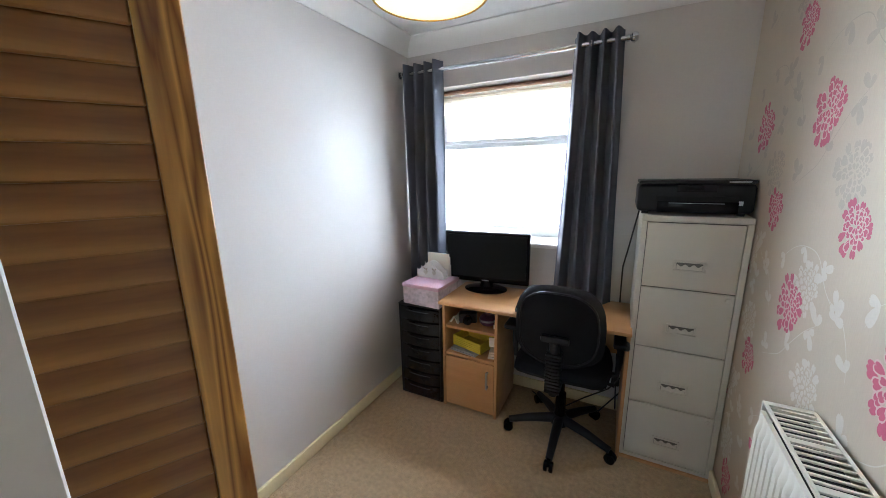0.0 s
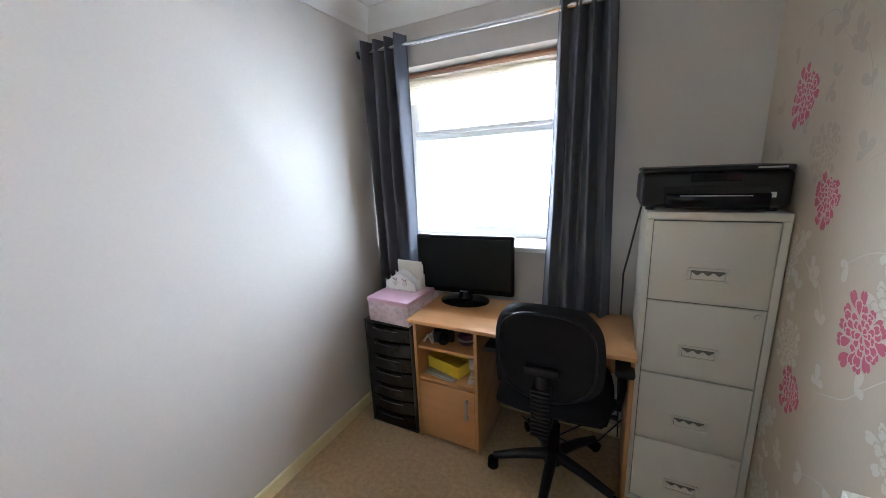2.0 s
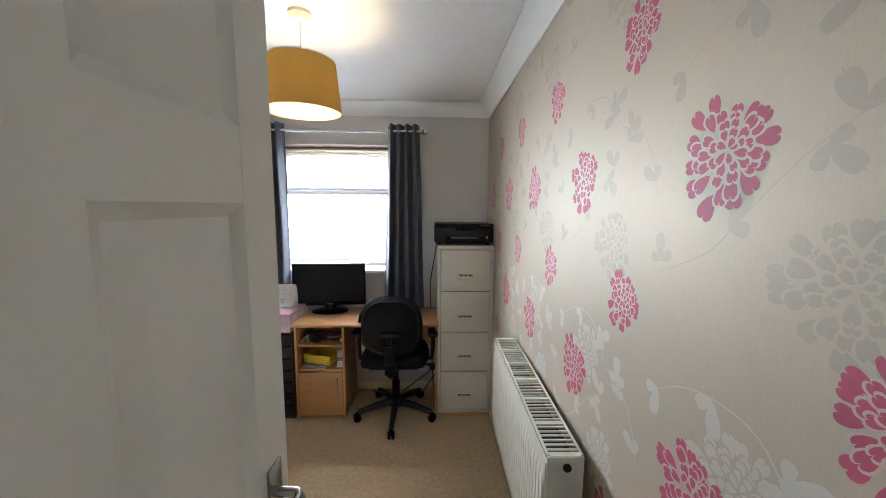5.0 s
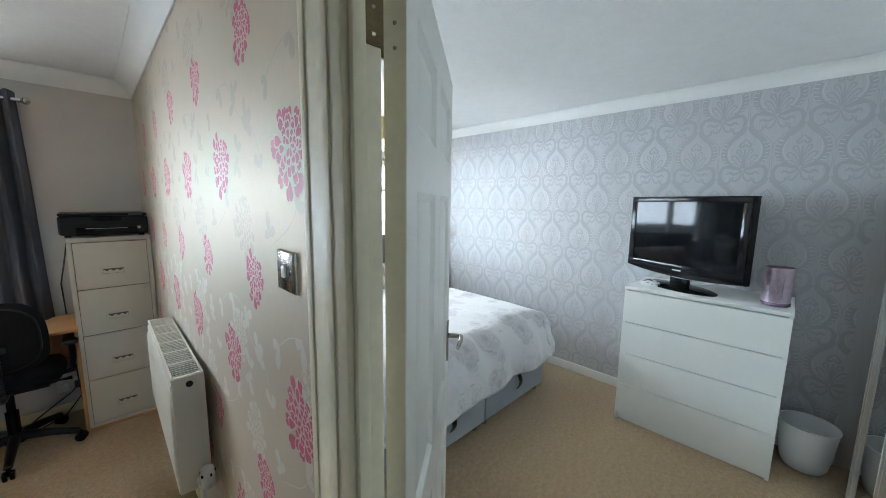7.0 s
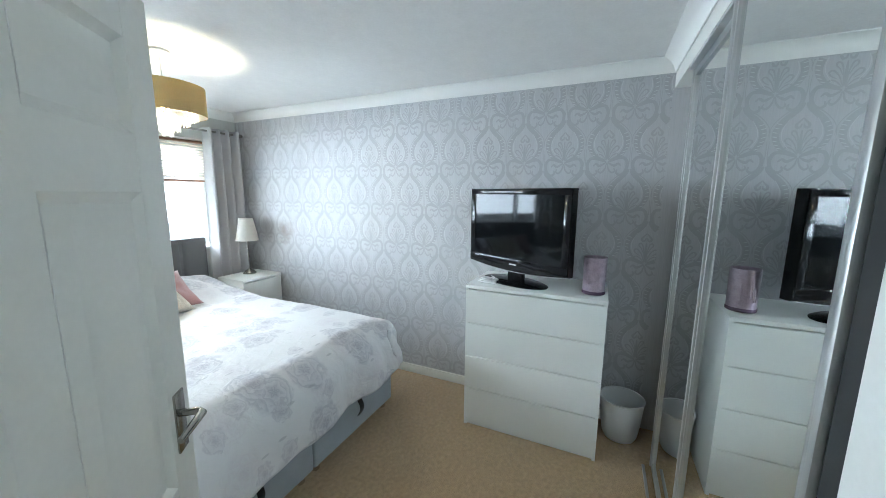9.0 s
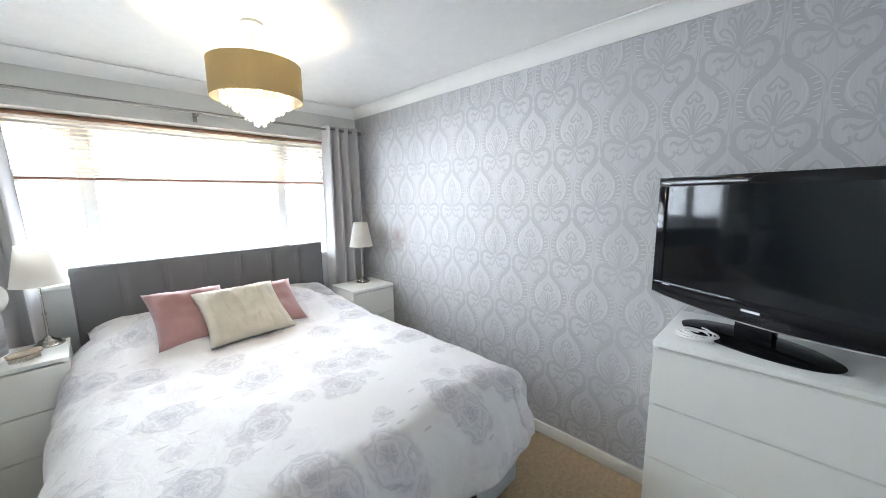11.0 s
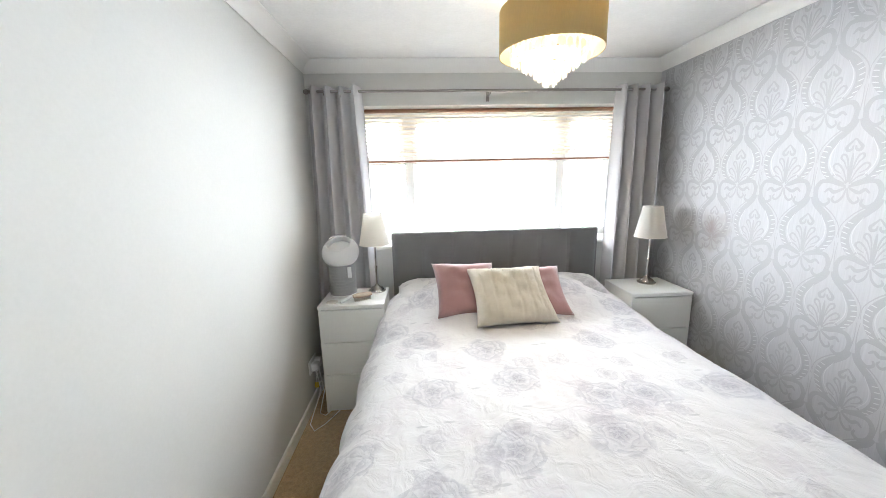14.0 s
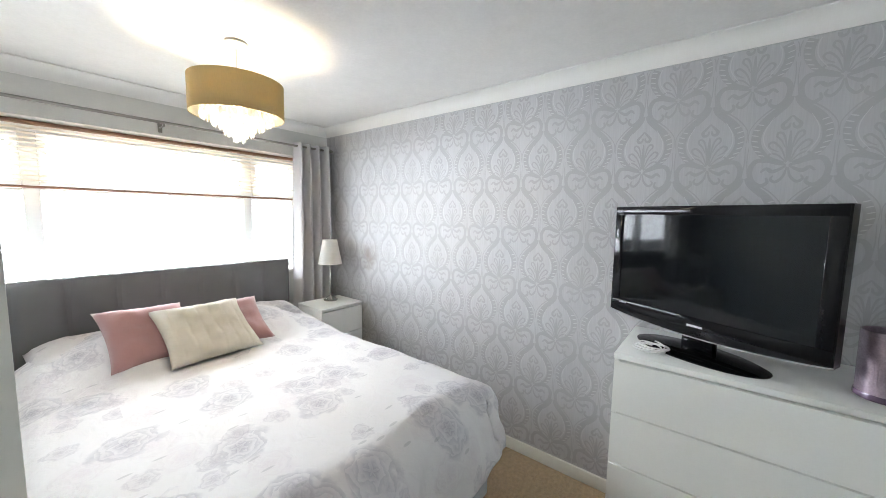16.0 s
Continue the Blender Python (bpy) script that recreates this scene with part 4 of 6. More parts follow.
def shelf_clutter():
    c = thing("camera", -1.255, 2.93, 0.5362, "small black camera lying on the desk's shelf", "camera", rz=20)
    part("body", Build().box(-0.055, 0.055, -0.03, 0.03, 0, 0.062, 0.010), M_BLACK, c)
    part("lens", Build().lathe([(0.0001, 0), (0.026, 0), (0.028, 0.03), (0.022, 0.036), (0.0001, 0.032)], 20, pose(0, -0.03, 0.03, 90, 0, 0)), M_BLACKGLOSS, c)
    part("grip", Build().box(-0.05, -0.02, -0.035, -0.028, 0.004, 0.055, 0.004), M_BLACK, c)
    m = thing("cleaning_cloth", -1.322, 2.91, 0.5362, "crumpled white cloth on the desk's shelf", "cloth")
    part("cloth", Build().sheet(lambda u, v: Vector((0.06 * (u - 0.5), 0.08 * (v - 0.5), 0.035 + 0.012 * math.sin(9 * u + 3) * math.cos(8 * v) - 0.05 * abs(u - 0.5))), 12, 12, 0.003), M_PAPERW, m)
    t = thing("perfume_bottle", -1.135, 2.95, 0.5362, "round dark glass bottle with a purple cap", "bottle")
    part("bottle", Build().lathe([(0.0001, 0), (0.040, 0), (0.050, 0.015), (0.050, 0.040), (0.038, 0.054), (0.014, 0.060), (0.0001, 0.060)], 26), M_PURPLE, t)
    part("band", Build().lathe([(0.0502, 0.024), (0.0515, 0.026), (0.0515, 0.034), (0.0502, 0.036)], 26), M_GREYPL, t, "silver band")
    part("cap", Build().lathe([(0.0001, 0.0602), (0.018, 0.0602), (0.018, 0.095), (0.014, 0.100), (0.0001, 0.100)], 20), M_PURPLE, t, "purple cap")
    for x, y, h in ((-1.075, 2.905, 0.036), (-1.058, 2.93, 0.044), (-1.085, 2.94, 0.030)):
        v = thing("small_bottle", x, y, 0.5362, "tiny clear glass bottle with a pale top", "bottle", "tiny bottles on the shelf")
        part("glass", Build().lathe([(0.0001, 0), (0.009, 0), (0.009, h * 0.6), (0.005, h * 0.7), (0.0001, h * 0.7)], 12), M_HANDLE, v)
        part("stopper", Build().lathe([(0.0001, h * 0.7), (0.006, h * 0.7), (0.006, h), (0.0001, h)], 12), M_BRASS, v)
    y = thing("yellow_tray", -1.225, 2.955, 0.377, "open bright yellow woven tray on the desk shelf", "tray", rz=-16)
    part("base", Build().box(-0.102, 0.102, -0.072, 0.072, 0, 0.004, 0.001), M_YELLOW, y)
    for s in (-1, 1):
        part("side", Build().box(-0.105, 0.105, min(s * 0.076, s * 0.073), max(s * 0.076, s * 0.073), 0.0, 0.064, 0.001), M_YELLOW, y)
        part("end", Build().box(min(s * 0.105, s * 0.102), max(s * 0.105, s * 0.102), -0.0728, 0.0728, 0.0, 0.064, 0.001), M_YELLOW, y)
    for r in range(5):
        part("woven_band", Build().tube([(-0.104 + 0.208 * q / 40, -0.0772 + 0.0016 * math.sin(q * 1.57 + r * 1.57), 0.008 + 0.012 * r) for q in range(41)], 0.0026, 6), M_YELLOW, y)
    g = thing("paper_stack", -1.25, 2.91, 0.3612, "grey folders lying under the yellow box", "folder", rz=-10)
    part("folder", Build().box(-0.09, 0.09, -0.06, 0.06, 0, 0.007, 0.001), M_GREYPL, g)
    part("folder", Build().box(-0.085, 0.095, -0.055, 0.06, 0.0072, 0.0155, 0.001), M_GREYPL, g)
    p = thing("booklet", -1.085, 2.93, 0.3612, "pile of pale leaflets and booklets", "booklet", rz=12)
    for i in range(3):
        part("leaflet", Build().box(-0.03 + 0.004 * i, 0.034 - 0.003 * i, -0.07 + 0.008 * i, 0.06, 0.0001 + i * 0.0122, 0.0119 + i * 0.0122, 0.001), M_PAPERW, p)
    part("leaflet", Build().box(-0.03, 0.032, 0.0, 0.006, 0.0370, 0.105, 0.001, m=pose(0, 0, 0.01, 14, 0, 0)), M_PAPERW, p)
    n = thing("laptop", -0.80, 2.93, 0.7002, "closed black laptop lying on the desk", "laptop", rz=8)
    part("base", Build().box(-0.15, 0.17, -0.11, 0.11, 0.002, 0.012, 0.004), M_BLACK, n)
    part("lid", Build().box(-0.15, 0.17, -0.11, 0.11, 0.0122, 0.019, 0.003), M_BLACKGLOSS, n)
    k = thing("keyboard", -0.765, 2.995, 0.7002, "black keyboard lying on the desk behind the chair", "keyboard", rz=6)
    part("case", Build().box(-0.19, 0.19, -0.06, 0.06, 0, 0.014, 0.004), M_BLACK, k)
    for r in range(4):
        for q in range(16):
            part("key", Build().taper(-0.176 + q * 0.022, -0.157 + q * 0.022, -0.052 + r * 0.026, -0.030 + r * 0.026, 0.0142, 0.020, 0.002), M_BLACK, k, smooth=0)


office_desk()
monitor()
drawer_tower()
keepsake_box()
letter_rack()
shelf_clutter()


def office_chair():
    c = thing("office_chair", -0.685, 2.865, 0, "black fabric swivel chair with a five-star base", "office chair", rz=0)
    hub = Build().lathe([(0.0001, 0.075), (0.045, 0.075), (0.048, 0.10), (0.036, 0.125), (0.030, 0.13), (0.0001, 0.13)], 24)
    part("hub", hub, M_BLACK, c)
    part("gas_lift", Build().lathe([(0.0001, 0.13), (0.027, 0.13), (0.027, 0.26), (0.018, 0.262), (0.018, 0.40), (0.0001, 0.40)], 20), M_BLACKGLOSS, c)
    for ang in (197, 269, 341, 53, 125):
        a = radians(ang)
        d = Vector((math.cos(a), math.sin(a), 0))
        leg = Build().tube([d * 0.03 + Vector((0, 0, 0.105)), d * 0.15 + Vector((0, 0, 0.092)), d * 0.27 + Vector((0, 0, 0.066))], [0.026, 0.022, 0.017], 12)
        lg = part("leg", leg, M_BLACK, c)
        s = Vector((-d.y, d.x, 0))
        cs = Build()
        q = d * 0.275
        for sg in (-1, 1):
            m = Matrix.Translation(q + s * sg * 0.013 + Vector((0, 0, 0.027))) @ d.to_track_quat("X", "Z").to_matrix().to_4x4() @ pose(0, 0, 0, 90, 0, 0)
            cs.lathe([(0.0001, -0.009), (0.022, -0.009), (0.026, -0.006), (0.026, 0.006), (0.022, 0.009), (0.0001, 0.009)], 18, m)
        cs.tube([q + Vector((0, 0, 0.027)), q + Vector((0, 0, 0.066))], 0.009, 8)
        part("castor", cs, M_BLACKGLOSS, lg)

    seat = Build()
    n = 22
    for top in (1, -1):
        seat.sheet(lambda u, v, top=top: Vector((0.235 * (2 * u - 1) * (1 - 0.10 * (2 * v - 1) ** 2), 0.02 + 0.225 * (2 * v - 1) * (1 - 0.10 * (2 * u - 1) ** 2),
                                                 0.455 + top * 0.038 * max(0.0, 1 - max(abs(2 * u - 1), abs(2 * v - 1)) ** 6) ** 0.5)), n, n)
    bmesh.ops.remove_doubles(seat.bm, verts=seat.bm.verts, dist=0.0005)
    part("seat", seat, M_FABRIC, c, "black woven fabric seat", smooth=60)
    part("seat_pan", Build().box(-0.17, 0.17, -0.14, 0.18, 0.400, 0.425, 0.012), M_BLACK, c)

    def back_pt(u, v, side):
        x, z = 2 * u - 1, 2 * v - 1
        k = 1 - 0.12 * x * x
        wide = 0.196 * (1 - 0.08 * max(0, z)) * (1 - 0.34 * max(0, z) ** 4) * (1 - 0.24 * max(0, -z) ** 6)
        edge = max(0.0, 1 - max(abs(x), abs(z)) ** 6) ** 0.5
        return Vector((wide * x, -0.255 - 0.03 * (1 - x * x) + 0.015 + side * 0.024 * edge + 0.03 * x * x - 0.04 * v, 0.755 + 0.20 * z * (1 - 0.15 * x * x * (1 if z > 0 else 0.6))))
    bk = Build()
    for side in (1, -1):
        bk.sheet(lambda u, v, side=side: back_pt(u, v, side), n, n)
    bmesh.ops.remove_doubles(bk.bm, verts=bk.bm.verts, dist=0.0005)
    b = part("backrest", bk, M_FABRIC, c, "black padded backrest", smooth=60)
    rim = []
    for i in range(48):
        q = 2 * math.pi * i / 48
        sx, sz = math.copysign(abs(math.cos(q)) ** 0.5, math.cos(q)), math.copysign(abs(math.sin(q)) ** 0.5, math.sin(q))
        p = back_pt((sx * 0.86 + 1) / 2, (sz * 0.86 + 1) / 2, -1)
        rim.append(p + Vector((0, -0.003, 0)))
    part("piping", Build().tube(rim, 0.005, 6, True), M_BLACK, b)
    sp = Build().tube([(0, -0.02, 0.405), (0, -0.20, 0.41), (0, -0.30, 0.45), (0, -0.325, 0.55), (0, -0.318, 0.70)], [0.022, 0.022, 0.024, 0.026, 0.022], 12)
    part("back_support", sp, M_BLACK, c)
    for i in range(12):
        part("gaiter_fold", Build().box(-0.032, 0.032, -0.352, -0.300, 0.47 + i * 0.016, 0.479 + i * 0.016, 0.003), M_BLACK, c)
    part("bracket", Build().box(-0.06, 0.06, -0.338, -0.312, 0.70, 0.73, 0.008), M_BLACK, c)
    for s in (-1, 1):
        ar = Build().tube([(s * 0.16, 0.02, 0.41), (s * 0.255, 0.02, 0.42), (s * 0.262, 0.02, 0.50), (s * 0.262, 0.02, 0.61)], 0.016, 10)
        a = part("arm", ar, M_BLACK, c)
        part("armrest", Build().box(s * 0.262 - 0.035, s * 0.262 + 0.035, -0.10, 0.13, 0.611, 0.640, 0.012), M_BLACK, a)
    part("tilt_lever", Build().tube([(0.10, 0.0, 0.39), (0.21, -0.02, 0.385), (0.25, -0.02, 0.385)], [0.006, 0.006, 0.012], 8), M_BLACK, c)


office_chair()


def filing_cabinet():
    x0, x1, y0, y1, h = -0.392, -0.005, 2.847, 3.20, 1.232
    cx, cy = (x0 + x1) / 2, (y0 + y1) / 2
    c = thing("filing_cabinet", cx, cy, 0, "cream steel four-drawer filing cabinet on a wooden plinth", "filing cabinet")
    a, b, f, k = x0 - cx, x1 - cx, y0 - cy, y1 - cy
    part("plinth", Build().box(a, b, f - 0.008, k, 0.001, 0.016, 0.002), M_BEECH, c, "thin beech board under the cabinet")
    body = Build()
    body.box(a, a + 0.022, f, k, 0.0165, h - 0.027, 0.002).box(b - 0.022, b, f, k, 0.0165, h - 0.027, 0.002).box(a, b, f - 0.001, k, h - 0.0268, h, 0.004)
    body.box(a + 0.0222, b - 0.0222, k - 0.02, k - 0.001, 0.0165, h - 0.027).box(a + 0.0222, b - 0.0222, f + 0.002, k - 0.02, 0.0165, 0.034)
    part("body", body, M_STEEL, c)
    part("drawer_gap", Build().box(a + 0.0222, b - 0.0222, f + 0.012, f + 0.016, 0.036, h - 0.03), M_STEELDK, c, smooth=0)
    z = 0.037
    hh = (h - 0.03 - z) / 4
    for i in range(4):
        lo = z + i * hh
        d = part("drawer", Build().box(a + 0.0245, b - 0.0245, f + 0.001, f + 0.0118, lo + 0.0022, lo + hh - 0.0022, 0.002), M_STEEL, c)
        hz = lo + hh * 0.365
        hx = 0.0
        hd = Build()
        hd.box(hx - 0.058, hx + 0.058, f - 0.005, f + 0.0008, hz + 0.016, hz + 0.025, 0.002).box(hx - 0.058, hx + 0.058, f - 0.005, f + 0.0008, hz - 0.025, hz - 0.016, 0.002)
        hd.box(hx - 0.058, hx - 0.048, f - 0.005, f + 0.0008, hz - 0.0158, hz + 0.0158, 0.002).box(hx + 0.048, hx + 0.058, f - 0.005, f + 0.0008, hz - 0.0158, hz + 0.0158, 0.002)
        hn = part("handle", hd, M_HANDLE, d, "cream moulded recessed handle")
        part("recess", Build().box(hx - 0.047, hx + 0.047, f - 0.0006, f + 0.0006, hz - 0.0155, hz + 0.0155), M_RECESS, hn, smooth=0)
        wave = [(hx - 0.046 + 0.092 * q / 24, hz + 0.004 + 0.005 * math.cos(q / 24 * 6 * math.pi)) for q in range(25)]
        wave += [(hx + 0.046, hz - 0.014), (hx - 0.046, hz - 0.014)]
        part("grip", Build().prism(wave, f - 0.004, f - 0.0008, lambda p, q, r: Vector((p, r, q))), M_HANDLE, hn)
        if i in (0, 2):
            part("lock", Build().lathe([(0.0001, 0), (0.010, 0), (0.009, 0.004), (0.004, 0.0045), (0.004, 0.002), (0.0001, 0.002)], 16, pose(b - 0.045, f + 0.001, lo + hh - 0.025, 90, 0, 0)), M_HANDLE, d)


def printer():
    p = thing("printer", -0.212, 3.03, 1.2325, "black inkjet printer standing on the filing cabinet", "printer")
    body = Build().box(-0.205, 0.205, -0.155, 0.155, 0.012, 0.130, 0.018, 4)
    part("body", body, M_BLACK, p)
    part("scanner_lid", Build().box(-0.202, 0.202, -0.160, 0.155, 0.1302, 0.146, 0.007, 3), M_BLACK, p)
    part("control_panel", Build().box(-0.06, 0.075, -0.1585, -0.1545, 0.098, 0.127, 0.001, 1), M_BLACKGLOSS, p)
    part("display", Build().box(-0.025, 0.03, -0.1600, -0.1588, 0.104, 0.122), M_SCREEN, p, smooth=0)
    part("output_slot", Build().box(-0.135, 0.150, -0.158, -0.1552, 0.030, 0.082, 0.001, 1), M_DARK, p)
    tr = part("paper_tray", Build().box(-0.13, 0.145, -0.185, -0.150, 0.024, 0.030, 0.002).box(-0.13, 0.145, -0.188, -0.183, 0.014, 0.060, 0.002), M_BLACKGLOSS, p)
    part("tray_edge", Build().box(-0.09, 0.10, -0.1895, -0.1882, 0.052, 0.055), M_SCREEN_TXT, tr, smooth=0)
    part("badge", Build().box(0.15, 0.165, -0.1566, -0.1551, 0.045, 0.062), M_SCREEN_TXT, p, smooth=0)
    part("badge", Build().box(0.11, 0.18, -0.1618, -0.1602, 0.136, 0.141), M_GREYPL, p, smooth=0)
    for x in (-0.17, 0.17):
        for y in (-0.12, 0.12):
            part("foot", Build().lathe([(0.0001, 0), (0.014, 0), (0.014, 0.0119), (0.0001, 0.0119)], 14, pose(x, y, 0, 0, 0, 0)), M_BLACK, p)


filing_cabinet()
printer()
cb = thing("power_cable", -0.415, 3.15, 0.02, "black power cable running down behind the cabinet", "cable")
part("cable", Build().tube([(0.02, 0.0, 1.20), (0.005, 0.02, 1.10), (-0.012, -0.005, 1.0), (-0.03, -0.02, 0.90), (-0.028, 0.035, 0.72), (-0.02, 0.053, 0.4), (0.0, 0.05, 0.0)], 0.004, 8), M_GREY_CAB, cb)
cb = thing("power_cable", -0.70, 3.12, 0.003, "black cables trailing on the carpet under the desk", "cable")
part("cable", Build().tube([(0.30, 0.05, 0.25), (0.24, 0.03, 0.17), (0.12, 0.01, 0.09), (0.0, -0.03, 0.01), (-0.12, 0.0, 0.004), (-0.2, 0.04, 0.02)], 0.004, 8), M_GREY_CAB, cb)
part("cable", Build().tube([(0.30, 0.05, 0.15), (0.2, 0.0, 0.03), (0.08, -0.05, 0.004), (-0.05, -0.01, 0.004)], 0.004, 8), M_GREY_CAB, cb)
so = thing("socket", -0.46, YW - 0.0005, 0.20, "white double power socket on the skirting below the desk", "socket")
part("plate", Build().box(-0.073, 0.073, -0.011, 0, -0.043, 0.043, 0.003), M_WHITEPL, so)
part("plug", Build().box(-0.055, -0.010, -0.045, -0.0112, -0.025, 0.025, 0.006), M_WHITEPL, so)
part("plug", Build().box(0.012, 0.055, -0.042, -0.0112, -0.025, 0.025, 0.006), M_BLACK, so)


def radiator():
    y0, y1, z0, z1 = 1.325, 2.175, 0.385, 0.842
    r = thing("radiator", -0.060, (y0 + y1) / 2, z0, "cream double panel radiator on the flowered wall", "radiator", rz=-1.0)
    h, t = (y1 - y0) / 2, z1 - z0
    for px0 in (-0.050, 0.030):
        def ribbed(u, v, px0=px0):
            k = u * 29
            f = k - int(k)
            rib = 0.006 * (1 if 0.30 < f < 0.70 else 0) * (1 if 0.07 < v < 0.93 else 0)
            return Vector((px0 - rib, -h + 0.01 + u * (2 * h - 0.02), 0.004 + v * (t - 0.03)))
        part("panel", Build().sheet(ribbed, 29 * 6, 16, 0.010), M_RAD, r, smooth=40)
    for s in (-1, 1):
        y = s * h
        part("side_cover", Build().box(-0.058, 0.042, min(y, y - s * 0.008), max(y, y - s * 0.008), 0.002, t - 0.002, 0.003), M_RAD, r)
    g = Build()
    g.box(-0.058, -0.050, -h + 0.0085, h - 0.0085, t - 0.006, t, 0.001).box(0.034, 0.042, -h + 0.0085, h - 0.0085, t - 0.006, t, 0.001)
    n = 42
    for i in range(n + 1):
        y = -h + 0.012 + i * (2 * h - 0.024) / n
        wide = 0.008 if i % 7 == 0 else 0.0026
        g.box(-0.0498, 0.0338, y - wide, y + wide, t - 0.005, t - 0.0005)
    part("top_grille", g, M_RAD, r, "slotted top grille", smooth=0)
    # solid near-black block: shade between the panels put into colour
    part("inner_shade", Build().box(-0.036, 0.024, -h + 0.02, h - 0.02, 0.03, t - 0.018), M_DARK, r, smooth=0)
    for z in (t - 0.03,):
        part("air_vent", Build().lathe([(0.0001, 0), (0.011, 0), (0.011, 0.006), (0.005, 0.006), (0.005, 0.002), (0.0001, 0.002)], 14, pose(-0.005, -h, z, 90, 0, 0)), M_DARK, r)
    part("bracket", Build().box(0.0422, 0.0500, -h + 0.15, -h + 0.18, 0.05, t - 0.08).box(0.0422, 0.0500, h - 0.18, h - 0.15, 0.05, t - 0.08), M_RAD, r, smooth=0)
    v = part("valve", Build().tube([(0.0, -h - 0.0005, 0.04), (0.0, -h - 0.05, 0.04), (0.0, -h - 0.05, 0.02), (0.0, -h - 0.05, -z0 + 0.002)], 0.008, 10), M_RAD, r)
    part("valve_head", Build().lathe([(0.0001, 0.0), (0.020, 0.0), (0.022, 0.006), (0.024, 0.05), (0.020, 0.075), (0.012, 0.080), (0.0001, 0.080)], 20, pose(0.02, -h - 0.05, 0.03, 0, 0, 0)), M_WHITEPL, v, "white thermostatic valve head")
    for a in range(5):
        q = a * 2 * math.pi / 5
        part("valve_slot", Build().box(0.02 + 0.0235 * math.cos(q) - 0.003, 0.02 + 0.0235 * math.cos(q) + 0.003, -h - 0.05 + 0.0235 * math.sin(q) - 0.003, -h - 0.05 + 0.0235 * math.sin(q) + 0.003, 0.080, 0.090), M_DARK, v, smooth=0)


radiator()


def light_switch():
    s = thing("light_switch", -0.0005, 0.546, 1.338, "brushed chrome light switch with a white rocker", "light switch", rz=0)
    part("plate", Build().taper(-0.043, 0.043, -0.043, 0.043, 0, 0.008, 0.003, 0.0015), M_SATIN, s)
    part("rocker", Build().box(-0.008, 0.008, -0.012, 0.012, 0.0082, 0.0135, 0.002), M_WHITEPL, s, "white rocker")
    for x in (-0.030, 0.030):
        part("screw", Build().lathe([(0.0001, 0.0082), (0.005, 0.0082), (0.004, 0.0098), (0.0001, 0.0098)], 12, pose(x, 0, 0, 0, 0, 0)), M_CHROME, s)
    s.matrix_world = pose(-0.0005, 0.546, 1.338, 0, -90, 0) @ pose(0, 0, 0, 0, 0, 90)


light_switch()


def pendant_office():
    p = thing("pendant_lamp", -0.965, 2.0, CEIL, "mustard drum lampshade hanging lit from the ceiling", "pendant lamp")
    part("ceiling_rose", Build().lathe([(0.0001, 0), (0.045, 0), (0.045, -0.012), (0.032, -0.028), (0.010, -0.034), (0.0001, -0.034)], 28), M_WHITEPL, p)
    part("cord", Build().tube([(0, 0, -0.034), (0, 0, -0.20)], 0.0035, 8), M_WHITEPL, p)
    part("lamp_holder", Build().lathe([(0.0001, -0.20), (0.017, -0.20), (0.019, -0.25), (0.0001, -0.25)], 16), M_WHITEPL, p)
    sh = part("shade", Build().lathe([(0.134, -0.185), (0.154, -0.385), (0.1525, -0.385), (0.1325, -0.185), (0.134, -0.185)], 56), M_SHADE_Y, p, "mustard slubbed cloth shade")
    part("diffuser", Build().lathe([(0.0001, -0.381), (0.150, -0.379), (0.150, -0.382), (0.0001, -0.384)], 48), M_LINER, sh, "white diffuser under the shade")
    part("shade_ring", Build().tube([(0.134 * math.cos(q), 0.134 * math.sin(q), -0.186) for q in [k * math.pi / 20 for k in range(40)]], 0.002, 6, True), M_WHITEPL, sh)
    for q in (0.3, 2.4, 4.5):
        part("spoke", Build().tube([(0.018 * math.cos(q), 0.018 * math.sin(q), -0.205), (0.132 * math.cos(q), 0.132 * math.sin(q), -0.19)], 0.0018, 6), M_WHITEPL, sh)


pendant_office()


# ---- bedroom: bed ----
BEDX0, BEDX1, FOOT, HEADY = 0.70, 2.18, 1.12, 3.075


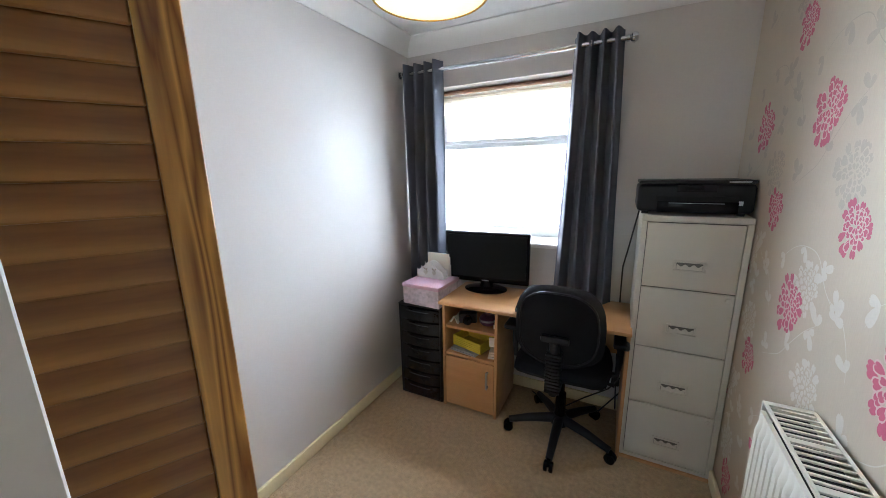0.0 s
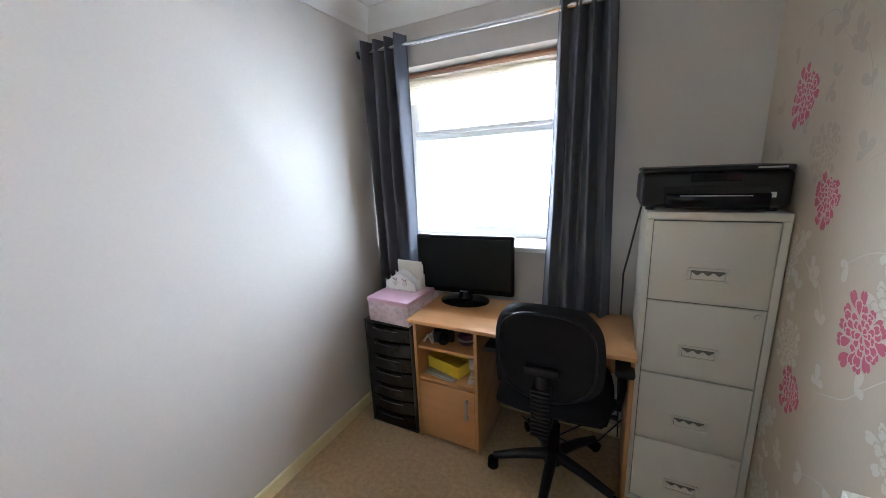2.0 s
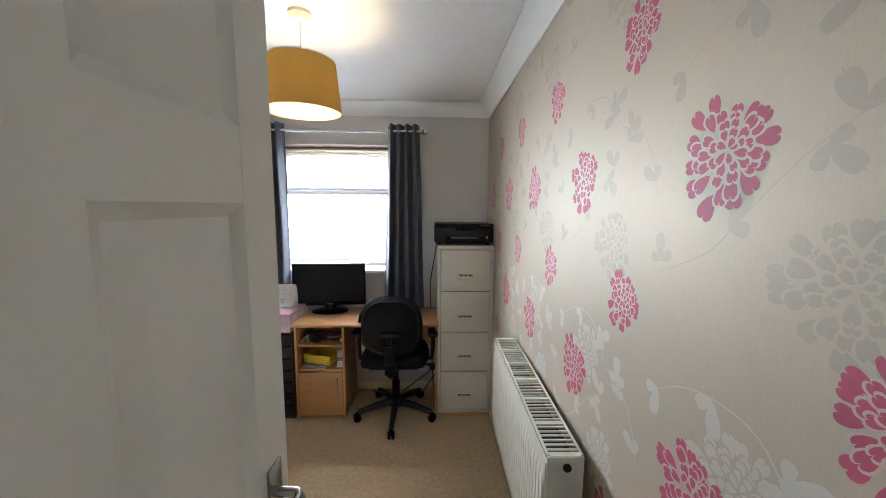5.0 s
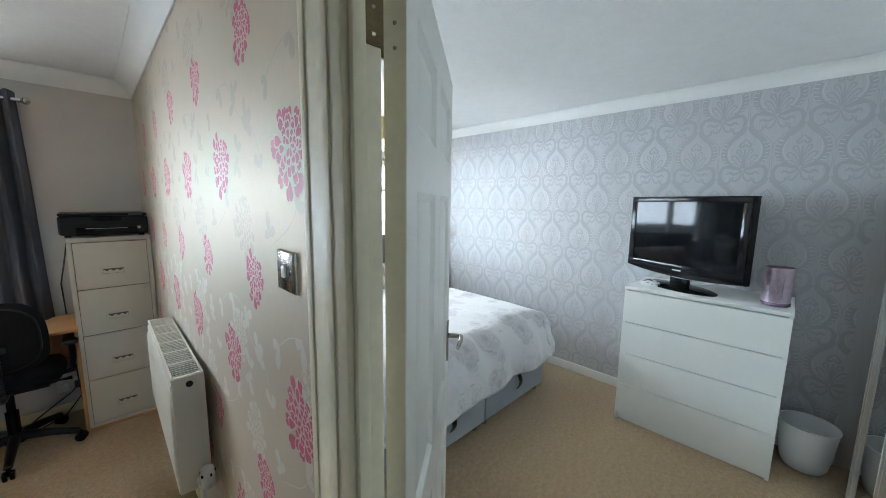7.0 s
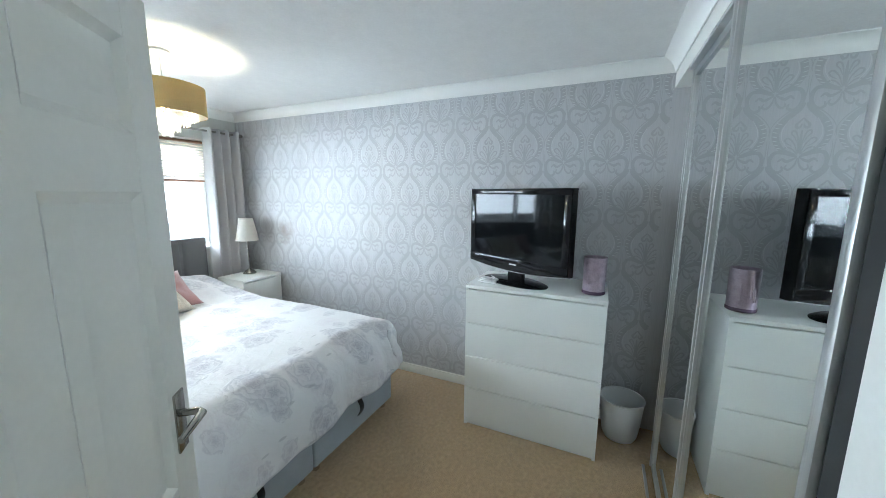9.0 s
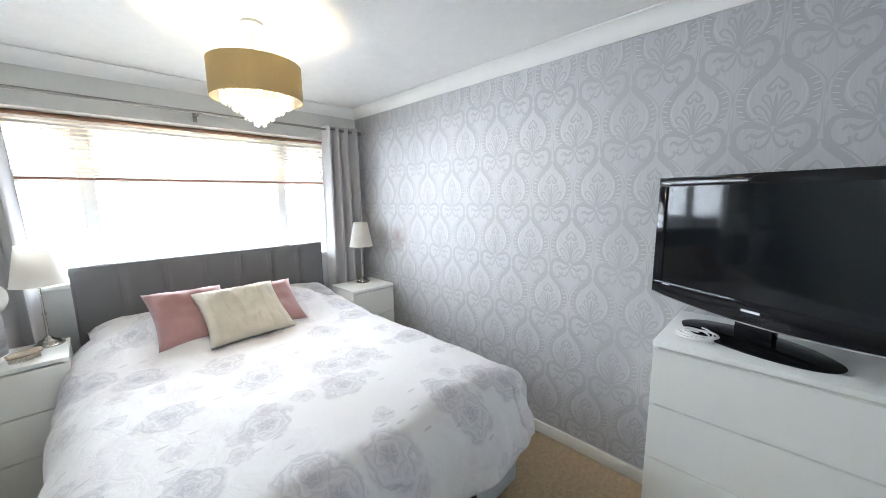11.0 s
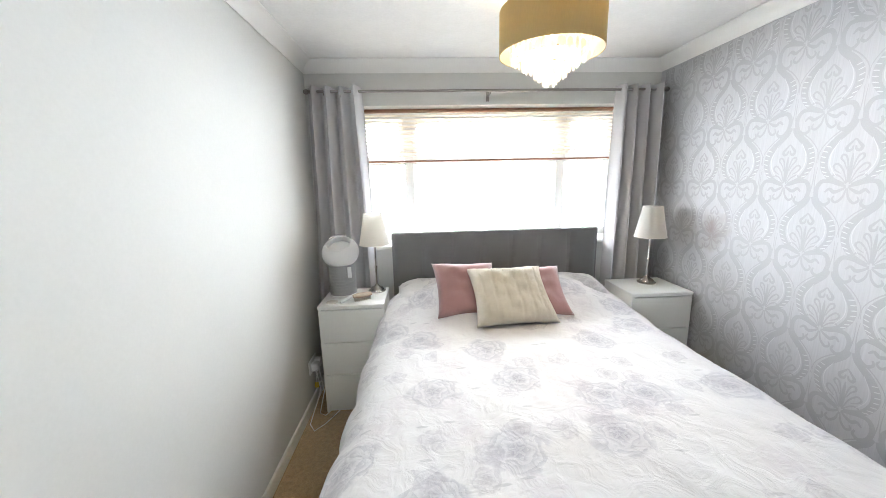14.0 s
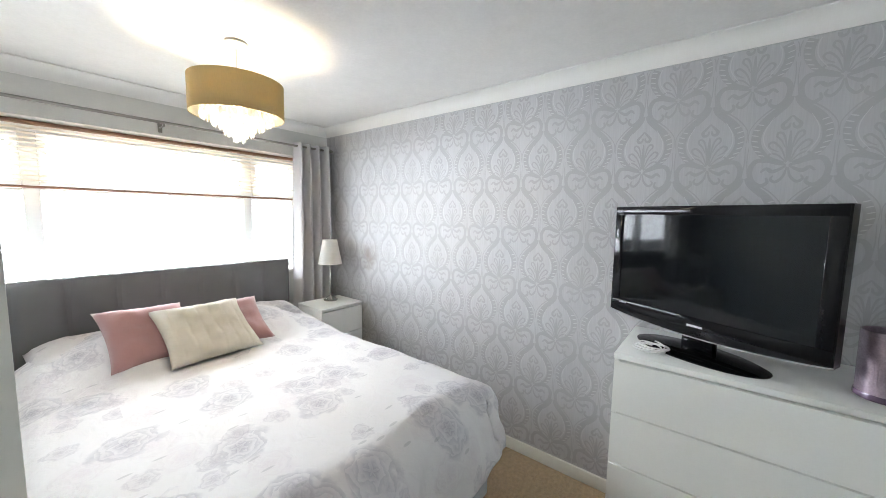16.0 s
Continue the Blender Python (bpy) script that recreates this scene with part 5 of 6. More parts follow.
def divan():
    cx = (BEDX0 + BEDX1) / 2
    d = thing("bed", cx, FOOT, 0, "grey velvet divan bed with a tall panelled headboard", "bed")
    hw, ln = (BEDX1 - BEDX0) / 2, HEADY - FOOT
    for s in (-1, 1):
        a, b = (-hw, -0.003) if s < 0 else (0.003, hw)
        bs = part("divan_base", Build().box(a, b, 0, ln, 0.055, 0.36, 0.012, 3), M_DIVAN, d, "grey velvet divan base")
        part("pull_strap", Build().sheet(lambda u, v, s=s: Vector((s * hw * 0.47 + 0.034 * (u - 0.5) + 0.02 * v, -0.006 - 0.030 * math.sin(v * math.pi), 0.29 - 0.14 * v)), 2, 10, 0.004), M_BLACK, bs, "black pull strap")
        for y in (0.05, ln - 0.06):
            for x in (a + 0.05, b - 0.05):
                c = Build().lathe([(0.0001, 0.0), (0.018, 0.0), (0.022, 0.006), (0.022, 0.028), (0.014, 0.036), (0.012, 0.0548), (0.0001, 0.0548)], 16, pose(x, y, 0, 0, 0, 0))
                part("castor", c, M_CHROME, bs, "small steel castor foot")
    part("mattress", Build().box(-hw + 0.01, hw - 0.01, 0.01, ln - 0.01, 0.3605, 0.585, 0.04, 4), M_SHEET, d, "white mattress")
    hb = part("headboard", Build().box(-hw - 0.005, hw + 0.005, ln + 0.012, ln + 0.045, 0.05, 1.099, 0.01), M_HEADB, d, "charcoal grey upholstered headboard in seven panels")
    n = 7
    step = 2 * hw / n
    for i in range(n):
        x0 = -hw + i * step

        def pad(u, v, x0=x0):
            e = (1 - (2 * u - 1) ** 6) * (1 - max(0.0, (v - 0.9) / 0.1) ** 3)
            lean = 0.035 * v
            return Vector((x0 + 0.002 + u * (step - 0.004), ln + 0.0118 - 0.024 * e + lean * 0.3, 0.38 + v * 0.722))
        p = Build().sheet(pad, 12, 20, 0)
        part("panel", p, M_HEADB, hb)


divan()


def printed_sheet(name, fn, nu, nv, uvfn, mat, thick, label, category):
    verts, faces, uvs = [], [], []
    for i in range(nu + 1):
        for j in range(nv + 1):
            verts.append(fn(i / nu, j / nv))
    for i in range(nu):
        for j in range(nv):
            a = i * (nv + 1) + j
            faces.append((a, a + nv + 1, a + nv + 2, a + 1))
    me = bpy.data.meshes.new(name)
    me.from_pydata([tuple(v) for v in verts], [], faces)
    layer = me.uv_layers.new(name="print")
    for poly in me.polygons:
        for li, vi in zip(poly.loop_indices, poly.vertices):
            layer.data[li].uv = uvfn((vi // (nv + 1)) / nu, (vi % (nv + 1)) / nv)
    me.polygons.foreach_set("use_smooth", [True] * len(me.polygons))
    me.materials.append(mat)
    ob = tagged(new(name, me), label, category)
    sd = ob.modifiers.new("body", "SOLIDIFY")
    sd.thickness = thick
    return ob


def bend(e, r):
    q = r * math.pi / 2
    if e < q:
        return r * math.sin(e / r), r * (1 - math.cos(e / r))
    return r + 0.06 * (e - q), r + (e - q)


def duvet():
    cx, half, top = (BEDX0 + BEDX1) / 2, 0.665, 0.632
    head, flat, hang = 2.93, 1.69, 0.44
    wide = half + hang

    def fn(u, v):
        a, b = (2 * u - 1) * wide, v * (flat + hang - 0.02)
        ex, ey = max(0.0, abs(a) - half), max(0.0, b - flat)
        hx, vx = bend(ex, 0.16)
        hy, vy = bend(ey, 0.20)
        side = 1 if a > 0 else -1
        corner = min(ex, ey) / hang
        x = cx + side * (min(abs(a), half) + hx * (1 - 0.25 * corner) - 0.07 * corner)
        y = head - min(b, flat) - hy * (1 - 0.2 * corner) + 0.06 * corner
        z = top - (vx ** 3 + vy ** 3) ** (1 / 3)
        z = max(z, top - hang + 0.02 - 0.04 * corner)
        fall = min(1.0, (ex + ey) / 0.2)
        puff = noise.noise(Vector((a * 2.2, b * 2.0, 0.3))) * 0.018 + noise.noise(Vector((a * 6, b * 5, 1.7))) * 0.007 + noise.noise(Vector((a * 15, b * 11, 4.2))) * 0.0035
        z += puff * (1 - fall) + 0.02 * math.cos(min(1, abs(a) / half) * 1.57) * (1 - fall)
        # pillows lift the cover at the head
        lift = max(0.0, 1 - max(0.0, b - 0.10) / 0.42)
        bulge = 0.150 * lift * lift * (3 - 2 * lift) * (0.72 + 0.28 * math.cos(2 * math.pi * (abs(a) - 0.37) / 0.74)) * (1 - fall)
        z += bulge
        ripple = noise.noise(Vector((a * 4 + (3 if ey else 0), b * 4, 7.7))) * 0.045 + noise.noise(Vector((a * 11, b * 11, 2.7))) * 0.012
        if ex > 0:
            x += side * ripple * fall
        if ey > 0:
            y -= ripple * fall
        return Vector((x, y, z))
    return printed_sheet("duvet", fn, 150, 170, lambda u, v: ((2 * u - 1) * wide, v * (flat + hang)), M_BED, 0.02, "white duvet printed with soft grey and lilac blooms", "duvet")


duvet()


def pillow(name, m, w, h, t, mat, label, category, group="", ears=0.10, uv=False, ribs=0):
    verts, faces = [], []
    n = 56 if ribs else 22
    for side in (1, -1):
        for i in range(n + 1):
            for j in range(n + 1):
                x, y = 2 * i / n - 1, 2 * j / n - 1
                e = max(0.0, (1 - x ** 4) * (1 - y ** 4)) ** 0.55
                px = x * w * (1 - ears * (1 - y * y) * abs(x) ** 3)
                py = y * h * (1 - ears * (1 - x * x) * abs(y) ** 3)
                wr = noise.noise(Vector((x * 2.3 + w * 9, y * 2.3, side))) * 0.020 + noise.noise(Vector((x * 5, y * 3.5, side + w * 5))) * 0.010
                if ribs:
                    wr -= 0.009 * math.exp(-(((x * ribs * 0.5) % 1.0 - 0.5) / 0.10) ** 2)
                verts.append((px, py, side * (t * e + wr * e)))
    for s in (0, 1):
        o = s * (n + 1) ** 2
        for i in range(n):
            for j in range(n):
                a = o + i * (n + 1) + j
                q = (a, a + n + 1, a + n + 2, a + 1)
                faces.append(q if s == 0 else q[::-1])
    me = bpy.data.meshes.new(name)
    me.from_pydata(verts, [], faces)
    bm = bmesh.new()
    bm.from_mesh(me)
    bmesh.ops.remove_doubles(bm, verts=bm.verts, dist=0.0004)
    bm.to_mesh(me)
    bm.free()
    if uv:
        layer = me.uv_layers.new(name="print")
        for poly in me.polygons:
            for li, vi in zip(poly.loop_indices, poly.vertices):
                co = me.vertices[vi].co
                layer.data[li].uv = (co.x + 3.1, co.y + 1.7)
    me.polygons.foreach_set("use_smooth", [True] * len(me.polygons))
    me.materials.append(mat)
    ob = tagged(new(name, me), label, category, group)
    ob.matrix_world = m
    return ob


for sx in (1.06, 1.82):
    pillow("bed_pillow", pose(sx, 2.90, 0.705, 8, 0, 0), 0.33, 0.16, 0.085, M_BED, "pillow in a printed floral pillowcase at the headboard", "pillow", "pillows on the bed", 0.03, True)
pillow("cushion", pose(1.172, 2.675, 0.810, 40, 3, 7), 0.20, 0.195, 0.060, M_CUSH_P, "dusty pink velvet scatter cushion on the bed", "cushion", "cushions on the bed")
pillow("cushion", pose(1.572, 2.660, 0.783, 33, -3, -5), 0.20, 0.195, 0.055, M_CUSH_P, "dusty pink velvet scatter cushion on the bed", "cushion", "cushions on the bed")
pillow("cushion", pose(1.408, 2.548, 0.807, 33, 0, 2), 0.230, 0.212, 0.058, M_CUSH_C, "cream ribbed plush cushion propped in front", "cushion", "cushions on the bed", ribs=7)


# ---- bedroom: chests, lamps, small things ----
def drawers(name, x, y, w, d, h, n, rz, label, category, group=""):
    """A foil-covered chest; its front faces -y before it is turned."""
    c = thing(name, x, y, 0, label, category, group, rz=rz)
    a = w / 2
    part("top", Build().box(-a - 0.002, a + 0.002, -d / 2 - 0.004, d / 2, h - 0.022, h, 0.002), M_MALM, c)
    for s in (-1, 1):
        x0, x1 = (-a, -a + 0.018) if s < 0 else (a - 0.018, a)
        part("side_panel", Build().box(x0, x1, -d / 2 + 0.002, d / 2, 0.001, h - 0.0222, 0.001), M_MALM, c)
    part("back_panel", Build().box(-a + 0.0182, a - 0.0182, d / 2 - 0.012, d / 2 - 0.002, 0.02, h - 0.0225), M_MALM, c, smooth=0)
    part("plinth", Build().box(-a + 0.0182, a - 0.0182, -d / 2 + 0.014, -d / 2 + 0.03, 0.004, 0.045), M_MALM, c, smooth=0)
    lo = 0.052
    hh = (h - 0.026 - lo) / n
    for i in range(n):
        z = lo + i * hh
        f = Build()
        # front with a scooped upper edge that serves as the grip
        prof = [(-d / 2, z + 0.001), (-d / 2, z + hh - 0.007), (-d / 2 + 0.007, z + hh - 0.0035), (-d / 2 + 0.018, z + hh - 0.0035), (-d / 2 + 0.018, z + 0.001)]
        f.prism(prof, -a + 0.0005, a - 0.0005, lambda p, q, r: Vector((r, p, q)))
        dr = part("drawer", f, M_MALM, c)
        part("drawer_box", Build().box(-a + 0.022, a - 0.022, -d / 2 + 0.0185, d / 2 - 0.02, z + 0.012, z + hh - 0.05), M_MALM, dr, smooth=0)
    return c


chest = drawers("chest_of_drawers", 2.428, 0.173, 0.80, 0.45, 0.948, 4, -90, "white foil chest of four drawers against the wallpaper", "chest of drawers")
ns = drawers("bedside_chest", 0.462, 2.885, 0.40, 0.345, 0.722, 3, 0, "white bedside chest of three drawers beside the bed", "bedside table", "bedside chests")
copy_thing(ns, pose(2.435, 2.87, 0))


def table_lamp(x, y, z):
    l = thing("table_lamp", x, y, z, "slim nickel table lamp with a white cone shade", "table lamp", "bedside lamps")
    part("base", Build().lathe([(0.0001, 0), (0.058, 0), (0.060, 0.006), (0.048, 0.012), (0.044, 0.020), (0.040, 0.026), (0.022, 0.034), (0.012, 0.046), (0.007, 0.052), (0.0001, 0.052)], 36), M_SATIN, l)
    part("stem", Build().lathe([(0.0001, 0.052), (0.006, 0.052), (0.006, 0.16), (0.009, 0.165), (0.009, 0.172), (0.005, 0.178), (0.005, 0.36), (0.0001, 0.36)], 18), M_SATIN, l)
    sh = part("shade", Build().lathe([(0.100, 0.325), (0.060, 0.535), (0.058, 0.535), (0.098, 0.325), (0.100, 0.325)], 48), M_SHADE_W, l, "white pleated cloth shade")
    part("shade_rim", Build().tube([(0.1 * math.cos(q), 0.1 * math.sin(q), 0.326) for q in [k * math.pi / 18 for k in range(36)]], 0.002, 6, True), M_SHADE_W, sh)
    part("bulb", Build().lathe([(0.0001, 0.36), (0.012, 0.362), (0.012, 0.39), (0.026, 0.42), (0.026, 0.44), (0.016, 0.46), (0.0001, 0.466)], 20), M_WHITEPL, l)
    return l


tl = table_lamp(0.590, 2.985, 0.7225)
copy_thing(tl, pose(2.475, 2.93, 0.7225))


def purifier():
    p = thing("air_purifier", 0.375, 2.93, 0.7225, "grey and white desk air purifier with a domed head", "air purifier", rz=15)
    part("body", Build().lathe([(0.0001, 0), (0.080, 0), (0.084, 0.004), (0.086, 0.20), (0.080, 0.215), (0.0001, 0.215)], 44), M_GREYPL, p, "silver mesh drum")
    part("foot", Build().lathe([(0.0862, 0.001), (0.0885, 0.003), (0.0885, 0.014), (0.0862, 0.016)], 44), M_WHITEPL, p)
    for i in range(9):
        z = 0.03 + i * 0.019
        part("mesh_band", Build().lathe([(0.0855, z), (0.0870, z + 0.001), (0.0870, z + 0.008), (0.0855, z + 0.009)], 44), M_GREYPL, p)
    m = pose(0, 0, 0.290, 30, -10, 0) @ Matrix.Diagonal((1.0, 0.95, 0.84, 1))
    prof = [(0.118 * math.cos(-1.25 + i * 0.125), 0.118 * math.sin(-1.25 + i * 0.125)) for i in range(17)]
    prof += [(0.078, 0.094), (0.072, 0.088), (0.071, 0.060), (0.074, 0.040), (0.064, 0.052), (0.045, 0.063), (0.020, 0.069), (0.0001, 0.070)]
    hd = part("head", Build().lathe(prof, 44, m), M_WHITEPL, p, "white domed head with an oval opening")
    arc = [m @ Vector((0.080 * math.cos(q), 0.080 * math.sin(q), 0.096)) for q in [0.8 + k * 0.11 for k in range(15)]]
    part("chrome_trim", Build().tube(arc, 0.007, 8), M_CHROME, hd, "chrome crescent trim")
    part("remote", Build().box(0.030, 0.054, -0.098, -0.088, 0.135, 0.205, 0.003), M_WHITEPL, p, "small white remote clipped to the drum")


purifier()
hb = thing("hairbrush", 0.520, 2.80, 0.7225, "wooden hairbrush with pale bristles lying on the bedside chest", "hairbrush", rz=28)
part("back", Build().lathe([(0.0001, -0.065), (0.020, -0.058), (0.028, -0.03), (0.028, 0.03), (0.020, 0.058), (0.0001, 0.065)], 22, pose(0, 0, 0.034, 0, 90, 0) @ Matrix.Diagonal((0.55, 1, 1, 1))), M_WOODB, hb, "brown wooden back")
br = Build()
for i in range(9):
    for j in range(4):
        br.tube([(-0.048 + i * 0.012, -0.016 + j * 0.0105, 0.0), (-0.048 + i * 0.012, -0.016 + j * 0.0105, 0.022)], 0.0022, 5)
part("bristles", br, M_PAPERW, hb, "pale bristles")
part("handle", Build().tube([(-0.064, 0, 0.034), (-0.10, 0.0, 0.025), (-0.14, 0.0, 0.012)], [0.010, 0.009, 0.010], 10), M_WHITEPL, hb, "white handle")
cd = thing("coaster", 0.335, 2.775, 0.7225, "round pale glass coaster on the bedside chest", "coaster")
part("disc", Build().lathe([(0.0001, 0), (0.034, 0), (0.036, 0.002), (0.036, 0.005), (0.034, 0.006), (0.0001, 0.0055)], 32), M_HANDLE, cd)
so = thing("socket", BX0 + 0.0005, 2.84, 0.28, "white double socket with plugs beside the bedside chest", "socket")
part("plate", Build().box(0, 0.011, -0.073, 0.073, -0.043, 0.043, 0.003), M_WHITEPL, so)
part("plug", Build().box(0.0112, 0.055, -0.055, -0.010, -0.028, 0.025, 0.006), M_WHITEPL, so)
part("plug", Build().box(0.0112, 0.050, 0.012, 0.055, -0.028, 0.025, 0.006), M_WHITEPL, so)
tg = thing("plug_tag", 0.205, 2.735, 0.17, "yellow paper tag hanging from a plug lead", "tag")
part("tag", Build().box(-0.012, 0.012, -0.002, 0.002, 0, 0.036, 0.001), M_YELLOW, tg)
part("string", Build().tube([(0, 0, 0.036), (0.0, 0.006, 0.09), (-0.005, 0.01, 0.125)], 0.0015, 6), M_WHITEPL, tg)
wc = thing("lamp_lead", 0.20, 2.70, 0.003, "white mains leads looping down to the carpet", "cable")
part("cable", Build().tube([(0.005, 0.05, 0.28), (0.03, 0.03, 0.15), (0.0, -0.05, 0.05), (-0.012, -0.10, 0.003), (0.03, -0.16, 0.002), (0.08, -0.10, 0.002), (0.14, 0.02, 0.003)], 0.003, 8), M_WHITEPL, wc)
part("cable", Build().tube([(0.005, 0.10, 0.28), (0.04, 0.06, 0.12), (0.02, 0.0, 0.006), (0.06, -0.02, 0.002), (0.10, 0.06, 0.002)], 0.003, 8), M_WHITEPL, wc)


def television():
    t = thing("television", 2.402, 0.318, 0.9485, "black flat television switched off on the chest of drawers", "television", rz=-115.3)
    w = 0.382
    hs = Build()
    out = [(-w, 0.095), (-w, 0.590), (w, 0.590), (w, 0.095)]
    for i in range(1, 12):
        u = 1 - i / 6
        out.append((u * w, 0.095 - 0.028 * (1 - u * u)))
    hs.prism(out[::-1], -0.022, 0.03, lambda a, b, q: Vector((a, q, b)))
    hs.taper(-0.28, 0.28, 0.03, 0.075, 0.16, 0.52, 0.012, 0.004)
    h = part("housing", hs, M_BLACKGLOSS, t)
    part("screen", Build().box(-w + 0.045, w - 0.045, -0.0236, -0.0222, 0.150, 0.553), M_SCREEN, t, "dark unlit glass screen", smooth=0)
    rim = [(-w, -0.0235, 0.098)] + [((i / 6 - 1) * w, -0.0235, 0.097 - 0.028 * (1 - (i / 6 - 1) ** 2)) for i in range(1, 12)] + [(w, -0.0235, 0.098)]
    part("lower_trim", Build().tube(rim, 0.0022, 6), M_GREYPL, h, "thin silver line along the lower edge")
    part("badge", Build().box(-0.028, 0.028, -0.0290, -0.0222, 0.112, 0.120), M_SCREEN_TXT, h, smooth=0)
    bez = Build()
    for x0, x1, z0, z1 in ((-w + 0.004, w - 0.004, 0.5535, 0.586), (-w + 0.004, -w + 0.0445, 0.150, 0.553), (w - 0.0445, w - 0.004, 0.150, 0.553), (-w + 0.004, w - 0.004, 0.104, 0.1495)):
        bez.box(x0, x1, -0.0275, -0.0222, z0, z1, 0.0022, 2)
    part("bezel", bez, M_BLACKGLOSS, h, "gloss black bezel with softened edges")
    part("power_mark", Build().box(-w + 0.05, -w + 0.085, -0.0281, -0.0276, 0.139, 0.143), M_GREYPL, h, smooth=0)
    part("neck", Build().box(-0.06, 0.06, -0.005, 0.035, 0.015, 0.10, 0.012), M_BLACKGLOSS, t)
    part("stand", Build().lathe([(0.0001, 0), (0.235, 0), (0.237, 0.005), (0.215, 0.012), (0.06, 0.020), (0.0001, 0.020)], 52, Matrix.Diagonal((1, 0.50, 1, 1))), M_BLACKGLOSS, t, "gloss black oval stand")


television()
vs = thing("candle_holder", 2.345, -0.150, 0.9485, "lilac mercury glass candle holder on the chest", "vase")
part("glass", Build().lathe([(0.0001, 0), (0.056, 0), (0.060, 0.005), (0.062, 0.21), (0.0585, 0.21), (0.056, 0.010), (0.0001, 0.010)], 44), M_VASE, vs)
part("foot", Build().lathe([(0.0605, 0.001), (0.0632, 0.004), (0.0632, 0.016), (0.0618, 0.020), (0.0605, 0.018)], 44), M_VIOLET, vs, "thick violet glass foot")
for i in range(7):
    q = 2.6 + 0.16 * i
    part("raised_mark", Build().box(-0.004, 0.004, -0.0015, 0.0015, 0.055 + 0.012 * (i % 3), 0.115 + 0.014 * (i % 4), 0.001, m=pose(0.0625 * math.cos(q), 0.0625 * math.sin(q), 0, 0, 0, math.degrees(q) + 90)), M_VASE, vs)
part("candle", Build().lathe([(0.0001, 0.0105), (0.050, 0.0105), (0.050, 0.09), (0.0001, 0.088)], 30), M_PAPERW, vs, "pale wax candle inside")
cl = thing("charger_cable", 2.30, 0.462, 0.9485, "coiled white charging cable on the chest", "cable")
pts = []
for i in range(90):
    q = i * 0.28
    r = 0.046 + 0.012 * math.sin(q * 0.41)
    pts.append((r * math.cos(q) + 0.006 * math.sin(q * 0.23), 1.1 * r * math.sin(q), 0.004 + 0.011 * (1 + math.sin(q * 0.53)) + 0.0002 * i))
part("cable", Build().tube(pts, 0.0028, 7), M_WHITEPL, cl)
part("plug", Build().box(-0.012, 0.018, -0.05, -0.025, 0.0, 0.014, 0.003), M_WHITEPL, cl)
bn = thing("waste_bin", 2.512, -0.358, 0, "round white plastic waste bin beside the chest", "bin")
part("bin", Build().lathe([(0.0001, 0.0), (0.070, 0.0), (0.088, 0.006), (0.100, 0.030), (0.108, 0.080), (0.116, 0.160), (0.124, 0.250), (0.128, 0.258), (0.128, 0.266), (0.119, 0.266), (0.108, 0.150), (0.094, 0.030), (0.080, 0.012), (0.0001, 0.010)], 52), M_WHITEPL, bn)


def wardrobe():
    w = thing("mirror_wardrobe", 1.57, YM - 0.06, 0, "sliding mirror wardrobe doors in brushed aluminium frames", "wardrobe", "", "structure")

    def sliding(x0, x1, y):
        a, b = x0 - 1.57, x1 - 1.57
        d = part("mirror_door", Build().box(a, a + 0.018, y - 0.014, y + 0.018, 0.018, 2.085, 0.004).box(a + 0.0182, a + 0.040, y - 0.014, y + 0.012, 0.018, 2.085, 0.004), M_ALU, w, "mirrored sliding door")
        part("stile", Build().box(b - 0.016, b, y - 0.014, y + 0.018, 0.018, 2.085, 0.004).box(b - 0.028, b - 0.0162, y - 0.014, y + 0.012, 0.018, 2.085, 0.003), M_ALU, d)
        part("rail", Build().box(a + 0.0402, b - 0.0282, y - 0.012, y + 0.012, 0.018, 0.050, 0.003), M_ALU, d)
        part("rail", Build().box(a + 0.0402, b - 0.0282, y - 0.012, y + 0.012, 2.050, 2.085, 0.003), M_ALU, d)
        part("mirror", Build().box(a + 0.0402, b - 0.0282, y - 0.003, y + 0.003, 0.0502, 2.0498), M_MIRROR, d, "mirror glass", smooth=0)
    sliding(0.852, 1.575, 0.060)
    sliding(1.44, 2.290, 0.026)
    part("floor_track", Build().box(0.802 - 1.57, 2.292 - 1.57, 0.018, 0.030, 0.001, 0.012, 0.002).box(0.802 - 1.57, 2.292 - 1.57, 0.066, 0.080, 0.001, 0.010, 0.002), M_ALU, w)
    part("head_track", Build().box(0.802 - 1.57, 2.292 - 1.57, 0.0, 0.0615, 2.0855, 2.0995, 0.002), M_ALU, w)
    # near-black fill between the near door and the boxed wall
    part("gap_strip", Build().box(0.8005 - 1.57, 0.851 - 1.57, 0.01, 0.066, 0.018, 2.085), M_DARK, w, "black strip in the gap beside the door", smooth=0)


wardrobe()


